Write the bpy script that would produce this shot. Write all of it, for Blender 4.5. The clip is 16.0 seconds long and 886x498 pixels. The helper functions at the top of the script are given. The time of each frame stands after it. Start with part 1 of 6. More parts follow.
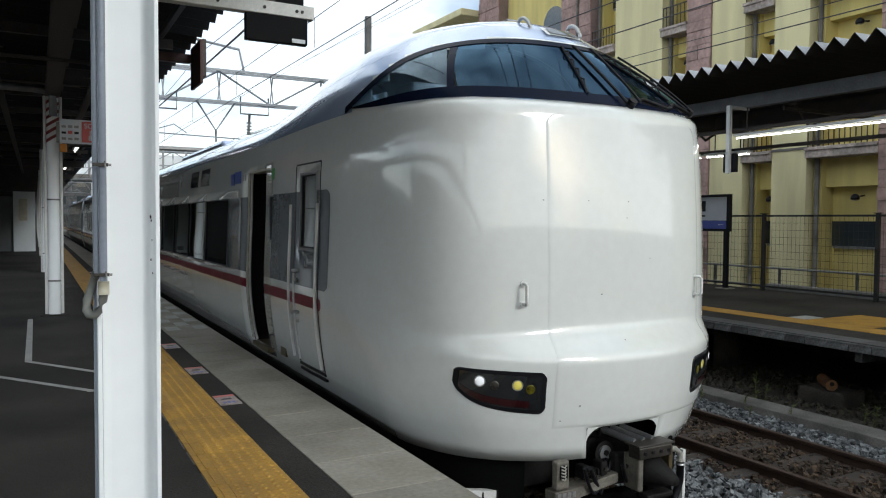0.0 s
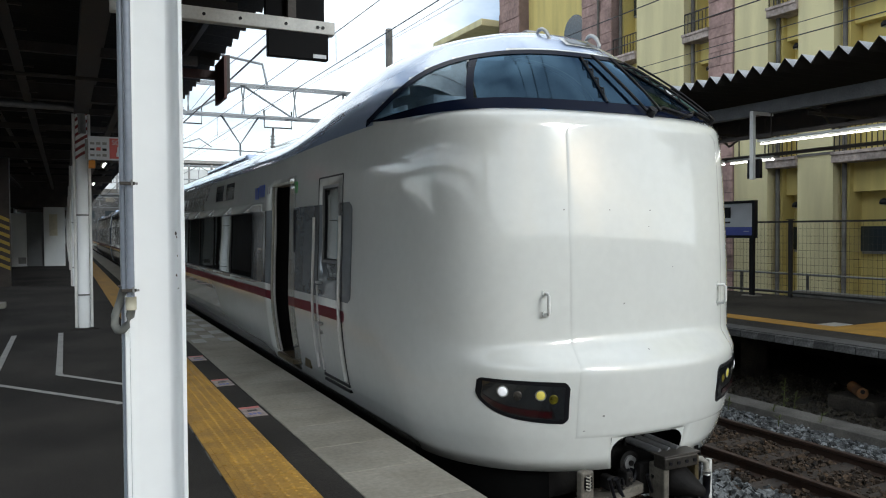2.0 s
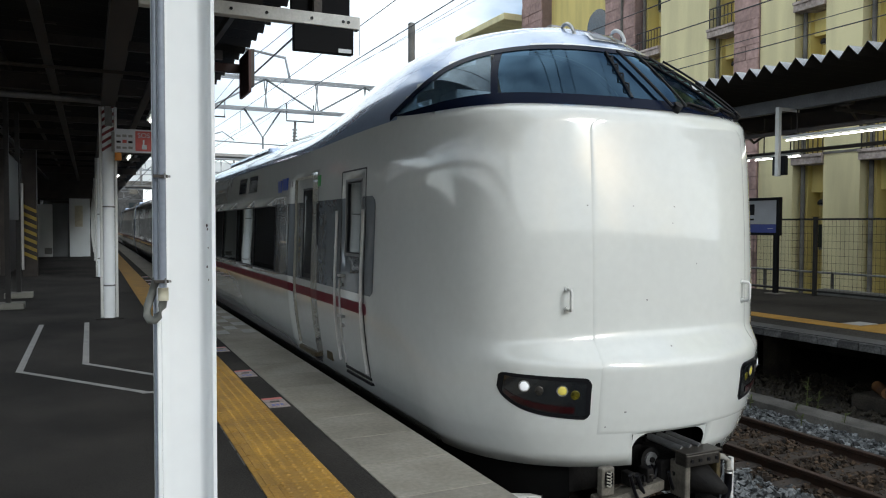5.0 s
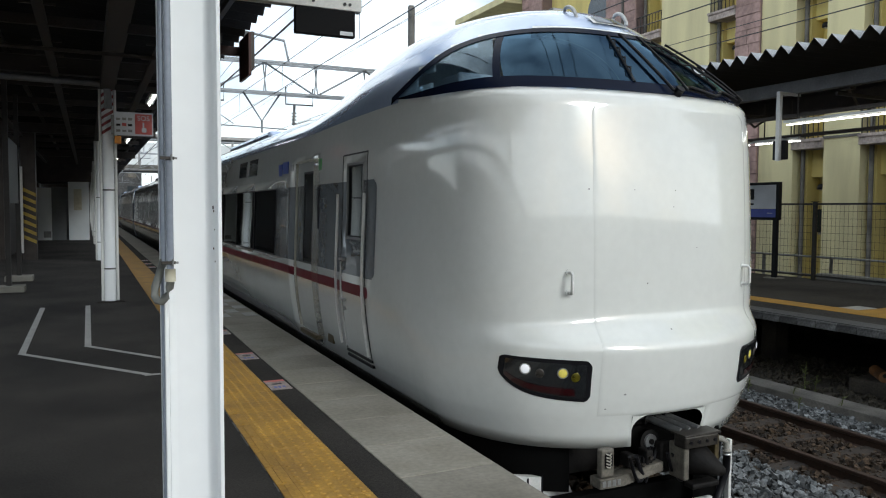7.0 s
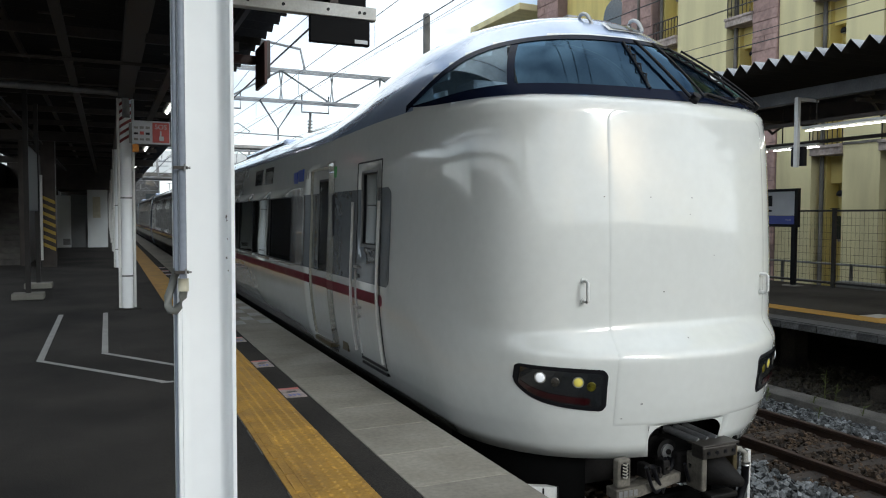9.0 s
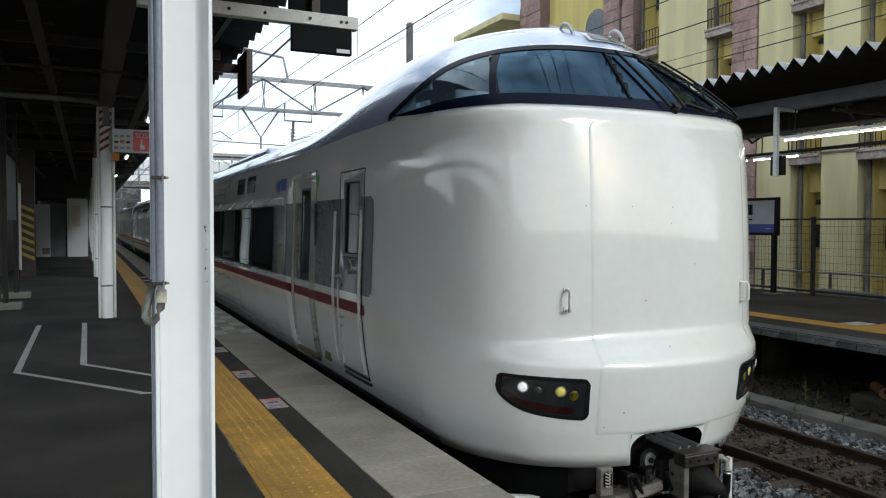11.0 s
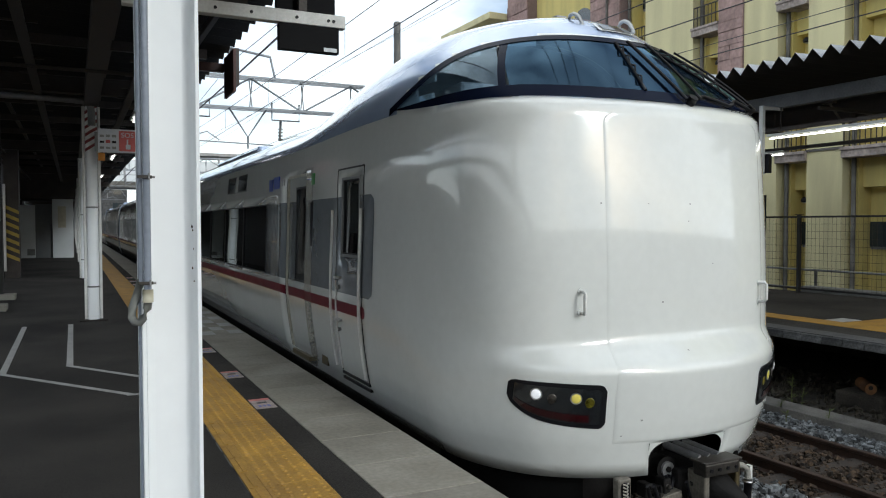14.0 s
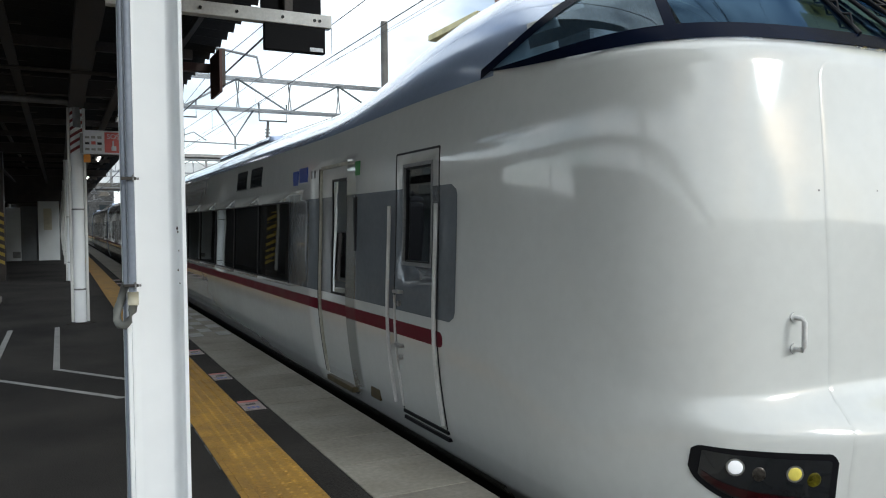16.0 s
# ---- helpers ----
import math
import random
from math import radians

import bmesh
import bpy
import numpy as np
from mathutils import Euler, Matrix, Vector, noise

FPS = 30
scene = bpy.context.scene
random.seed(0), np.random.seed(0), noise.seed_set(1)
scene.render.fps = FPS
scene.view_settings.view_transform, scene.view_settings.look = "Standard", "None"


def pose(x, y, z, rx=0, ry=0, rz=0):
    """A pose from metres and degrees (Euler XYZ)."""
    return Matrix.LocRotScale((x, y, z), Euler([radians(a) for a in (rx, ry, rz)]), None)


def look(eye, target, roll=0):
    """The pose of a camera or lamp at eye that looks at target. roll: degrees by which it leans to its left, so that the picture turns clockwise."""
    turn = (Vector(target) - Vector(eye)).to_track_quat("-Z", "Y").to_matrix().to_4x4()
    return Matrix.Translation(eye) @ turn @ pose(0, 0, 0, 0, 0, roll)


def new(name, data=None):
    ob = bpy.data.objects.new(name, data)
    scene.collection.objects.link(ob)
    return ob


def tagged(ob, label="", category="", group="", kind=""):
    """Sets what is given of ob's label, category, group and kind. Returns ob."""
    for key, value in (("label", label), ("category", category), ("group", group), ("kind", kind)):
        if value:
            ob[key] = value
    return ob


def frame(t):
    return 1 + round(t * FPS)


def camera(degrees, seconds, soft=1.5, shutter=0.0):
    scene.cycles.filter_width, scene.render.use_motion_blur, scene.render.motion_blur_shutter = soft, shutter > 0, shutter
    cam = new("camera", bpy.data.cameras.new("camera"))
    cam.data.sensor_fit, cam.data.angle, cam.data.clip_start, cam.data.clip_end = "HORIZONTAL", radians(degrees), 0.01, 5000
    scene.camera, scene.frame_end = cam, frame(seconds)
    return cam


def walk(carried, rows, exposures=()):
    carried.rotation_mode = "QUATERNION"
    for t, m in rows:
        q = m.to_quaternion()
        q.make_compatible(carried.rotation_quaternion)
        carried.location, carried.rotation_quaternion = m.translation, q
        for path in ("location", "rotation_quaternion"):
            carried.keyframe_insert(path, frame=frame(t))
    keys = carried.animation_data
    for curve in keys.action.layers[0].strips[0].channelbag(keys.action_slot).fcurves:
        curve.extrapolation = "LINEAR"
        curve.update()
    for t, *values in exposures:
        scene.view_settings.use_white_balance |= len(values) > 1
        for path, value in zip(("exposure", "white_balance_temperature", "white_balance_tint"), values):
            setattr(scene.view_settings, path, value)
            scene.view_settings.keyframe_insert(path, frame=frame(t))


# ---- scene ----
cam = camera(60.93, 16.0, soft=1.1)
CAM = [
    (0.0, 0.012, 0.022, 1.472, -28.40, -2.16, -0.38),
    (0.5, 0.018, 0.017, 1.475, -27.96, -2.11, -0.03),
    (1.0, 0.018, 0.018, 1.475, -27.65, -2.06, -0.17),
    (1.5, 0.014, 0.004, 1.480, -27.15, -1.89, -0.01),
    (2.0, 0.012, -0.010, 1.482, -26.63, -1.42, 0.35),
    (2.5, 0.005, -0.007, 1.480, -25.86, -1.12, 0.01),
    (3.0, 0.003, -0.004, 1.481, -25.30, -1.00, 0.12),
    (3.5, 0.000, 0.000, 1.480, -24.95, -1.01, -0.05),
    (4.0, -0.005, -0.002, 1.485, -24.75, -1.01, -0.34),
    (6.5, -0.037, -0.033, 1.477, -25.82, -3.23, 0.19),
    (7.0, -0.042, -0.025, 1.476, -25.20, -3.03, -0.27),
    (7.5, -0.039, -0.019, 1.479, -24.61, -3.00, -0.25),
    (8.0, -0.035, -0.015, 1.480, -24.24, -2.91, -0.15),
    (8.5, -0.031, -0.011, 1.484, -24.14, -2.73, -0.29),
    (9.0, -0.028, -0.013, 1.483, -24.02, -2.51, -0.19),
    (9.5, -0.024, -0.018, 1.486, -24.04, -2.33, -0.13),
    (10.0, -0.021, -0.015, 1.488, -24.67, -2.03, -0.34),
    (12.5, -0.013, -0.007, 1.485, -25.74, -1.84, 0.05),
    (13.0, -0.013, -0.008, 1.483, -25.98, -1.90, -0.02),
    (13.5, -0.016, -0.011, 1.486, -26.08, -1.96, -0.03),
    (14.0, -0.016, -0.010, 1.485, -26.15, -1.91, 0.10),
    (14.5, -0.011, -0.006, 1.483, -26.30, -1.90, 0.28),
    (15.0, -0.009, -0.004, 1.485, -26.50, -1.97, 0.34),
    (15.5, -0.010, -0.005, 1.486, -26.77, -2.03, 0.42),
    (16.0, -0.008, -0.008, 1.486, -26.99, -1.97, 0.55),
]
walk(cam, [(t, pose(x, y, z, 90 + p, r, w)) for t, x, y, z, w, p, r in CAM])

# ---- light ----
world = bpy.data.worlds.new("sky")
scene.world = world
world.use_nodes = True
wn, wl = world.node_tree.nodes, world.node_tree.links
wbg = wn["Background"]
sky = wn.new("ShaderNodeTexSky")
sky.sky_type, sky.sun_disc = "NISHITA", False
sky.sun_elevation, sky.sun_rotation = radians(24), radians(160)
sky.air_density, sky.dust_density = 1.0, 2.0
wc = wn.new("ShaderNodeTexCoord")
wm = wn.new("ShaderNodeMapping")
wm.inputs["Scale"].default_value = (1.0, 1.0, 2.2)
cl = wn.new("ShaderNodeTexNoise")
cl.inputs["Scale"].default_value, cl.inputs["Detail"].default_value = 2.6, 7.0
cr = wn.new("ShaderNodeValToRGB")
cr.color_ramp.elements[0].position, cr.color_ramp.elements[1].position = 0.33, 0.60
cm = wn.new("ShaderNodeMix")
cm.data_type = "RGBA"
cm.inputs[7].default_value = (8.8, 9.5, 9.9, 1)
wl.new(wc.outputs["Generated"], wm.inputs["Vector"])
wl.new(wm.outputs["Vector"], cl.inputs["Vector"])
wl.new(cl.outputs["Fac"], cr.inputs["Fac"])
wl.new(cr.outputs["Color"], cm.inputs[0])
wl.new(sky.outputs["Color"], cm.inputs[6])
wl.new(cm.outputs[2], wbg.inputs["Color"])
wbg.inputs["Strength"].default_value = 0.15
sun = new("sun", bpy.data.lights.new("sun", "SUN"))
sun.data.energy, sun.data.angle, sun.data.color = 0.98, radians(14), (0.92, 1.0, 1.02)
sun.matrix_world = look((12, -34, 16), (0, 0, 0))
scene.view_settings.exposure = 0.29


# ---- materials ----
def mat(name, col, rough=0.6, metal=0.0, var=0.12, scale=3.0, fine=60.0, bump=0.0, coat=0.0, spec=0.5, emit=None, power=0.0, rvar=0.1, tint=None, stretch=1.0, laid=False):
    """A surface with stains at one scale and grain at a finer one."""
    m = bpy.data.materials.new(name)
    m.use_nodes = True
    n, l = m.node_tree.nodes, m.node_tree.links
    b = n["Principled BSDF"]
    b.inputs["Roughness"].default_value = rough
    b.inputs["Metallic"].default_value = metal
    b.inputs["Coat Weight"].default_value = coat
    b.inputs["Coat Roughness"].default_value = 0.025
    b.inputs["Specular IOR Level"].default_value = spec
    b.inputs["Base Color"].default_value = (*col, 1)
    if emit:
        b.inputs["Emission Color"].default_value = (*emit, 1)
        b.inputs["Emission Strength"].default_value = power
    if var > 0:
        # laid pieces take the grain of the whole pavement, the rest their own
        space = n.new("ShaderNodeNewGeometry").outputs["Position"] if laid else n.new("ShaderNodeTexCoord").outputs["Object"]
        n1, n2 = n.new("ShaderNodeTexNoise"), n.new("ShaderNodeTexNoise")
        n1.inputs["Scale"].default_value, n1.inputs["Detail"].default_value = scale, 6.0
        n2.inputs["Scale"].default_value, n2.inputs["Detail"].default_value = fine, 3.0
        vm = n.new("ShaderNodeVectorMath")
        vm.operation = "MULTIPLY"
        vm.inputs[1].default_value = (1, 1, stretch)
        l.new(space, vm.inputs[0])
        l.new(vm.outputs[0], n1.inputs["Vector"])
        l.new(space, n2.inputs["Vector"])
        mx = n.new("ShaderNodeMix")
        mx.data_type = "RGBA"
        dark = tint or tuple(c * (1 - 2.2 * var) for c in col)
        mx.inputs[6].default_value = (*[max(c, 0.0) for c in dark], 1)
        mx.inputs[7].default_value = (*[min(c * (1 + var), 0.95) for c in col], 1)
        r = n.new("ShaderNodeMapRange")
        r.inputs[1].default_value, r.inputs[2].default_value = 0.3, 0.62
        l.new(n1.outputs["Fac"], r.inputs[0])
        l.new(r.outputs[0], mx.inputs[0])
        m2 = n.new("ShaderNodeMix")
        m2.data_type, m2.blend_type = "RGBA", "MULTIPLY"
        m2.inputs[0].default_value = min(1.0, var * 3)
        r2 = n.new("ShaderNodeMapRange")
        r2.inputs[1].default_value, r2.inputs[2].default_value, r2.inputs[3].default_value = 0.3, 0.7, 0.45
        r2.inputs[4].default_value = 1.25
        l.new(n2.outputs["Fac"], r2.inputs[0])
        l.new(mx.outputs[2], m2.inputs[6])
        l.new(r2.outputs[0], m2.inputs[7])
        l.new(m2.outputs[2], b.inputs["Base Color"])
        rr = n.new("ShaderNodeMapRange")
        rr.inputs[3].default_value, rr.inputs[4].default_value = max(rough - rvar, 0.02), min(rough + rvar, 1)
        l.new(n1.outputs["Fac"], rr.inputs[0])
        l.new(rr.outputs[0], b.inputs["Roughness"])
        if bump > 0:
            bp = n.new("ShaderNodeBump")
            bp.inputs["Strength"].default_value, bp.inputs["Distance"].default_value = bump, 0.01
            l.new(n2.outputs["Fac"], bp.inputs["Height"])
            l.new(bp.outputs["Normal"], b.inputs["Normal"])
    return m


def vary_object(m, lo=0.85, hi=1.1):
    """Each piece gets a slightly different tone."""
    n, l = m.node_tree.nodes, m.node_tree.links
    b = n["Principled BSDF"]
    src = b.inputs["Base Color"].links[0].from_socket
    g, r, mx = n.new("ShaderNodeObjectInfo"), n.new("ShaderNodeMapRange"), n.new("ShaderNodeMix")
    r.inputs[3].default_value, r.inputs[4].default_value = lo, hi
    mx.data_type, mx.blend_type = "RGBA", "MULTIPLY"
    mx.inputs[0].default_value = 1.0
    l.new(g.outputs["Random"], r.inputs[0])
    l.new(src, mx.inputs[6])
    l.new(r.outputs[0], mx.inputs[7])
    l.new(mx.outputs[2], b.inputs["Base Color"])


def glass_mat(name, col, rough=0.02, clear=0.5, gloss=(0.9, 0.95, 1.0), ior=1.6):
    """A thin tinted pane: part see-through, part mirror."""
    m = bpy.data.materials.new(name)
    m.use_nodes = True
    n, l = m.node_tree.nodes, m.node_tree.links
    n.remove(n["Principled BSDF"])
    tr, gl, mx, lw = n.new("ShaderNodeBsdfTransparent"), n.new("ShaderNodeBsdfGlossy"), n.new("ShaderNodeMixShader"), n.new("ShaderNodeFresnel")
    tr.inputs["Color"].default_value = (*[c * clear for c in col], 1)
    gl.inputs["Roughness"].default_value = rough
    gl.inputs["Color"].default_value = (*gloss, 1)
    lw.inputs["IOR"].default_value = ior
    l.new(lw.outputs[0], mx.inputs[0])
    l.new(tr.outputs[0], mx.inputs[1])
    l.new(gl.outputs[0], mx.inputs[2])
    l.new(mx.outputs[0], n["Material Output"].inputs["Surface"])
    return m


M_TRAIN = mat("train_white", (0.655, 0.67, 0.645), 0.14, 0.0, 0.015, 1.2, 14, coat=1.0, rvar=0.01)
def ripple(m, scale, depth):
    """Slow unevenness of a large sheet, seen in what it mirrors."""
    n, l = m.node_tree.nodes, m.node_tree.links
    tc, nz, bp = n.new("ShaderNodeTexCoord"), n.new("ShaderNodeTexNoise"), n.new("ShaderNodeBump")
    nz.inputs["Scale"].default_value, nz.inputs["Detail"].default_value = scale, 1.0
    bp.inputs["Strength"].default_value, bp.inputs["Distance"].default_value = 1.0, depth
    l.new(tc.outputs["Object"], nz.inputs["Vector"])
    l.new(nz.outputs["Fac"], bp.inputs["Height"])
    l.new(bp.outputs["Normal"], n["Principled BSDF"].inputs["Normal"])
    l.new(bp.outputs["Normal"], n["Principled BSDF"].inputs["Coat Normal"])


ripple(M_TRAIN, 2.0, 0.002)
M_ROOF = mat("silver_blue_roof_paint", (0.43, 0.53, 0.72), 0.22, 0.4, 0.02, 1.5, 25, coat=1.0)
M_GREYBAND = mat("train_grey_band", (0.15, 0.168, 0.185), 0.2, 0.0, 0.04, 2, 20, coat=0.6, rvar=0.04)
ripple(M_GREYBAND, 2.5, 0.003)
M_RED = mat("train_red_stripe", (0.14, 0.008, 0.020), 0.4, 0.0, 0.05, 3, 30, spec=0.3)
M_BLACK = mat("black_trim", (0.008, 0.008, 0.010), 0.4, 0.0, 0.05, 4, 50, spec=0.2)
M_UNDER = mat("sooty_underframe", (0.009, 0.008, 0.0075), 0.7, 0.0, 0.2, 4, 40, bump=0.3, spec=0.2)
M_APRON = mat("matt_black_apron", (0.004, 0.004, 0.004), 0.95, 0.0, 0.1, 3, 40, spec=0.05)
M_VISOR = mat("visor_band", (0.005, 0.008, 0.020), 0.2, 0.0, 0.03, 3, 30, rvar=0.03, spec=0.03)
M_SCREEN = glass_mat("windscreen_glass", (0.3, 0.5, 0.75), 0.05, 0.35, (0.40, 0.70, 1.0), 1.55)
M_QUARTER = glass_mat("quarter_light_glass", (0.55, 0.74, 0.92), 0.02, 0.85, (0.7, 0.88, 1.0), 1.7)
M_FARGLASS = mat("far_coach_glass", (0.012, 0.014, 0.02), 0.25, 0, 0.1, 2, 10, spec=0.15)
M_STICKER = mat("grubby_sticker", (0.40, 0.33, 0.31), 0.6, 0, 0.2, 14, 60)
M_PANE = glass_mat("tinted_window", (0.6, 0.70, 0.72), 0.02, 0.6, (0.92, 0.98, 1.0), 2.0)
M_INT = mat("cabin_lining", (0.62, 0.62, 0.58), 0.7, 0.0, 0.08, 2, 30)
# near-black holds the shade of the unlit interior, not a lining colour
M_DARKINT = mat("shade_dark_interior", (0.02, 0.02, 0.022), 0.8, 0.0, 0.1, 2, 30)
M_SEAT = mat("seat_cloth", (0.05, 0.06, 0.12), 0.9, 0.0, 0.1, 4, 80)
M_STEEL = mat("bare_steel", (0.5, 0.5, 0.49), 0.35, 0.9, 0.08, 6, 60)
M_GREYMETAL = mat("grey_metal", (0.25, 0.25, 0.25), 0.5, 0.5, 0.12, 5, 60)
M_LABELBLUE = mat("blue_decal", (0.03, 0.07, 0.33), 0.4, var=0.04)
M_LABELGREEN = mat("green_decal", (0.03, 0.25, 0.05), 0.4, var=0.04)
M_JAMB = mat("cream_door_frame", (0.42, 0.40, 0.33), 0.5, 0, 0.1, 5, 40)
M_BRASS = mat("brown_step", (0.10, 0.075, 0.035), 0.5, 0.3, 0.15, 8, 50)
M_LAMPW = mat("white_headlamp", (0.8, 0.8, 0.8), 0.1, 0, 0.0, emit=(0.85, 0.92, 1.0), power=0.3)
M_LAMPY = mat("yellow_foglamp", (0.62, 0.53, 0.10), 0.1, 0, 0.0, emit=(1.0, 0.88, 0.25), power=0.08)
M_LENSBACK = mat("lamp_recess", (0.012, 0.014, 0.016), 0.15, 0, 0.05, 10, 60, coat=0.8)
# colours of the glare painted beside the white and yellow lamps
M_REFLW = mat("lamp_reflector_glare", (0.11, 0.10, 0.09), 0.3, 0.7, 0.3, 25, 90)
M_REFLY = mat("amber_reflector_glare", (0.17, 0.145, 0.012), 0.3, 0.5, 0.3, 25, 90)
M_TAIL = mat("tail_lamp_lens", (0.025, 0.0015, 0.003), 0.15, 0, 0.04, coat=0.7)
M_ASPHALT = mat("platform_asphalt", (0.040, 0.036, 0.032), 0.9, 0, 0.28, 0.7, 90, bump=0.6, spec=0.2)
M_CONC = mat("edge_concrete", (0.25, 0.24, 0.21), 0.85, 0, 0.15, 1.1, 120, bump=0.25)
M_SLAB = mat("edge_slab_concrete", (0.275, 0.255, 0.215), 0.85, 0, 0.10, 1.7, 30, bump=0.12, tint=(0.20, 0.182, 0.148), laid=True)
M_CONCOLD = mat("stained_concrete", (0.15, 0.14, 0.125), 0.9, 0, 0.22, 2.2, 70, bump=0.4)
M_YELLOW = mat("tactile_yellow", (0.41, 0.225, 0.035), 0.7, 0, 0.12, 3.5, 60, bump=0.15, tint=(0.29, 0.155, 0.028), laid=True)
M_PAINT = mat("white_road_paint", (0.37, 0.365, 0.35), 0.75, 0, 0.09, 6, 120)
M_COLWHITE = mat("column_paint", (0.80, 0.82, 0.83), 0.4, 0, 0.012, 1.2, 12, coat=0.15, tint=(0.775, 0.80, 0.815))
M_PIPE = mat("conduit_grey", (0.24, 0.265, 0.31), 0.45, 0.2, 0.06, 6, 60)
M_CREAM = mat("cream_fitting", (0.5, 0.47, 0.36), 0.5, 0, 0.05, 8, 60)
M_BEIGE = mat("grubby_beige_paint", (0.135, 0.122, 0.10), 0.6, 0, 0.2, 7, 50)
M_HOSE = mat("grey_hose", (0.16, 0.165, 0.15), 0.55, 0, 0.06, 8, 90)
# near-black carries the shade under the canopies in its colour
M_CANOPY = mat("shade_dark_canopy", (0.020, 0.018, 0.016), 0.9, 0, 0.18, 1.5, 40, bump=0.2)
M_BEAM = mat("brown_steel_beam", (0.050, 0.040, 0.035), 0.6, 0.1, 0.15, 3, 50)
M_RUST = mat("dark_red_fascia", (0.06, 0.022, 0.018), 0.6, 0.1, 0.15, 3, 50)
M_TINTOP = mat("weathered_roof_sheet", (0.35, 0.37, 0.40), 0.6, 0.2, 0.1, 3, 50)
M_BOARDK = mat("black_board", (0.005, 0.005, 0.006), 0.6, 0, 0.05, 5, 60, spec=0.08)
M_WHITEST = mat("white_steel", (0.62, 0.62, 0.60), 0.5, 0, 0.06, 4, 60)
M_TUBE = mat("fluorescent_tube", (0.9, 0.9, 0.9), 0.4, 0, 0.0, emit=(1, 1, 0.96), power=5.0)
M_BALLAST = mat("ballast_stone", (0.105, 0.112, 0.116), 0.9, 0, 0.25, 9, 60, bump=0.4)
M_BALLASTR = mat("rusty_ballast", (0.036, 0.022, 0.012), 0.9, 0, 0.3, 9, 60, bump=0.4)
M_RAIL = mat("rusty_rail", (0.035, 0.017, 0.010), 0.75, 0.2, 0.2, 8, 60)
M_RAILTOP = mat("worn_rail_head", (0.045, 0.025, 0.016), 0.6, 0.3, 0.15, 8, 60)
M_SLEEPER = mat("sleeper_concrete", (0.034, 0.025, 0.019), 0.9, 0, 0.2, 6, 60, bump=0.3)
M_EARTH = mat("dark_earth", (0.045, 0.038, 0.03), 0.95, 0, 0.3, 3, 40, bump=0.5)
M_RUBBLE = mat("rubble_soil", (0.05, 0.042, 0.03), 0.95, 0, 0.3, 6, 50, bump=0.4)
M_EDGEBEAM = mat("dull_grey_beam_paint", (0.13, 0.13, 0.135), 0.6, 0.2, 0.14, 2.5, 40)
M_KERB = mat("blackened_kerb", (0.085, 0.085, 0.085), 0.9, 0, 0.3, 2.5, 40, bump=0.4)
M_OILY = mat("oily_metal", (0.05, 0.044, 0.038), 0.45, 0.5, 0.2, 6, 50)
M_DARKTRAIN = mat("dark_train_paint", (0.018, 0.018, 0.024), 0.5, 0.1, 0.1, 2, 20)
M_LOG = mat("sawn_wood", (0.20, 0.09, 0.035), 0.8, 0, 0.15, 12, 60)
M_DARKSLAB = mat("dark_paver", (0.06, 0.06, 0.06), 0.85, 0, 0.15, 2, 90, bump=0.2)
M_WALLY = mat("yellow_render", (0.64, 0.525, 0.19), 0.85, 0, 0.07, 2.2, 60, bump=0.1, tint=(0.50, 0.41, 0.15), stretch=0.12)
M_WALLC = mat("cream_render", (0.65, 0.59, 0.345), 0.85, 0, 0.07, 2.2, 60, bump=0.1, tint=(0.53, 0.475, 0.28), stretch=0.12)
M_PINK = mat("pink_stone", (0.36, 0.24, 0.215), 0.85, 0, 0.14, 2.5, 9, bump=1.0)
M_LEDGE = mat("weathered_ledge_stone", (0.40, 0.335, 0.30), 0.85, 0, 0.2, 3.5, 12, bump=1.0)
M_PINKJ = mat("pink_mortar", (0.22, 0.155, 0.145), 0.9, 0, 0.1, 3, 40)
M_WINDARK = mat("dark_window_glass", (0.03, 0.04, 0.045), 0.06, 0, 0.04, 2, 10, coat=0.5)
M_FENCE = mat("dark_fence_steel", (0.035, 0.033, 0.032), 0.5, 0.4, 0.1, 4, 60)
M_FENCEG = mat("galvanised_rail", (0.22, 0.22, 0.21), 0.5, 0.6, 0.1, 4, 60)
M_SIGNW = mat("sign_white", (0.55, 0.58, 0.62), 0.4, 0, 0.03, 4, 40)
M_SIGNB = mat("sign_blue", (0.06, 0.09, 0.36), 0.4, 0, 0.03, 4, 40)
M_SIGNR = mat("sign_red", (0.52, 0.10, 0.09), 0.4, 0, 0.04, 4, 40)
M_STRIPE = mat("warning_red", (0.22, 0.04, 0.04), 0.6, 0, 0.1, 6, 60)
M_ORANGE = mat("orange_box", (0.6, 0.22, 0.02), 0.5, 0, 0.05, 4, 40)
M_POLE = mat("concrete_pole", (0.30, 0.29, 0.27), 0.85, 0, 0.1, 3, 50)
M_GANTRY = mat("galvanised_gantry", (0.26, 0.28, 0.30), 0.55, 0.4, 0.08, 3, 40)
M_WIRE = mat("overhead_wire", (0.05, 0.05, 0.052), 0.5, 0.5, 0.0)
M_LEAF = mat("weed_leaf", (0.09, 0.11, 0.03), 0.8, 0, 0.2, 9, 60)
M_DOORGREY = mat("grey_door", (0.13, 0.14, 0.145), 0.6, 0, 0.06, 2, 30)
M_KIOSK = mat("white_panel", (0.62, 0.65, 0.66), 0.5, 0, 0.05, 1, 30)
M_AMBER = mat("amber_stripe", (0.42, 0.30, 0.05), 0.5, 0, 0.08, 5, 60)


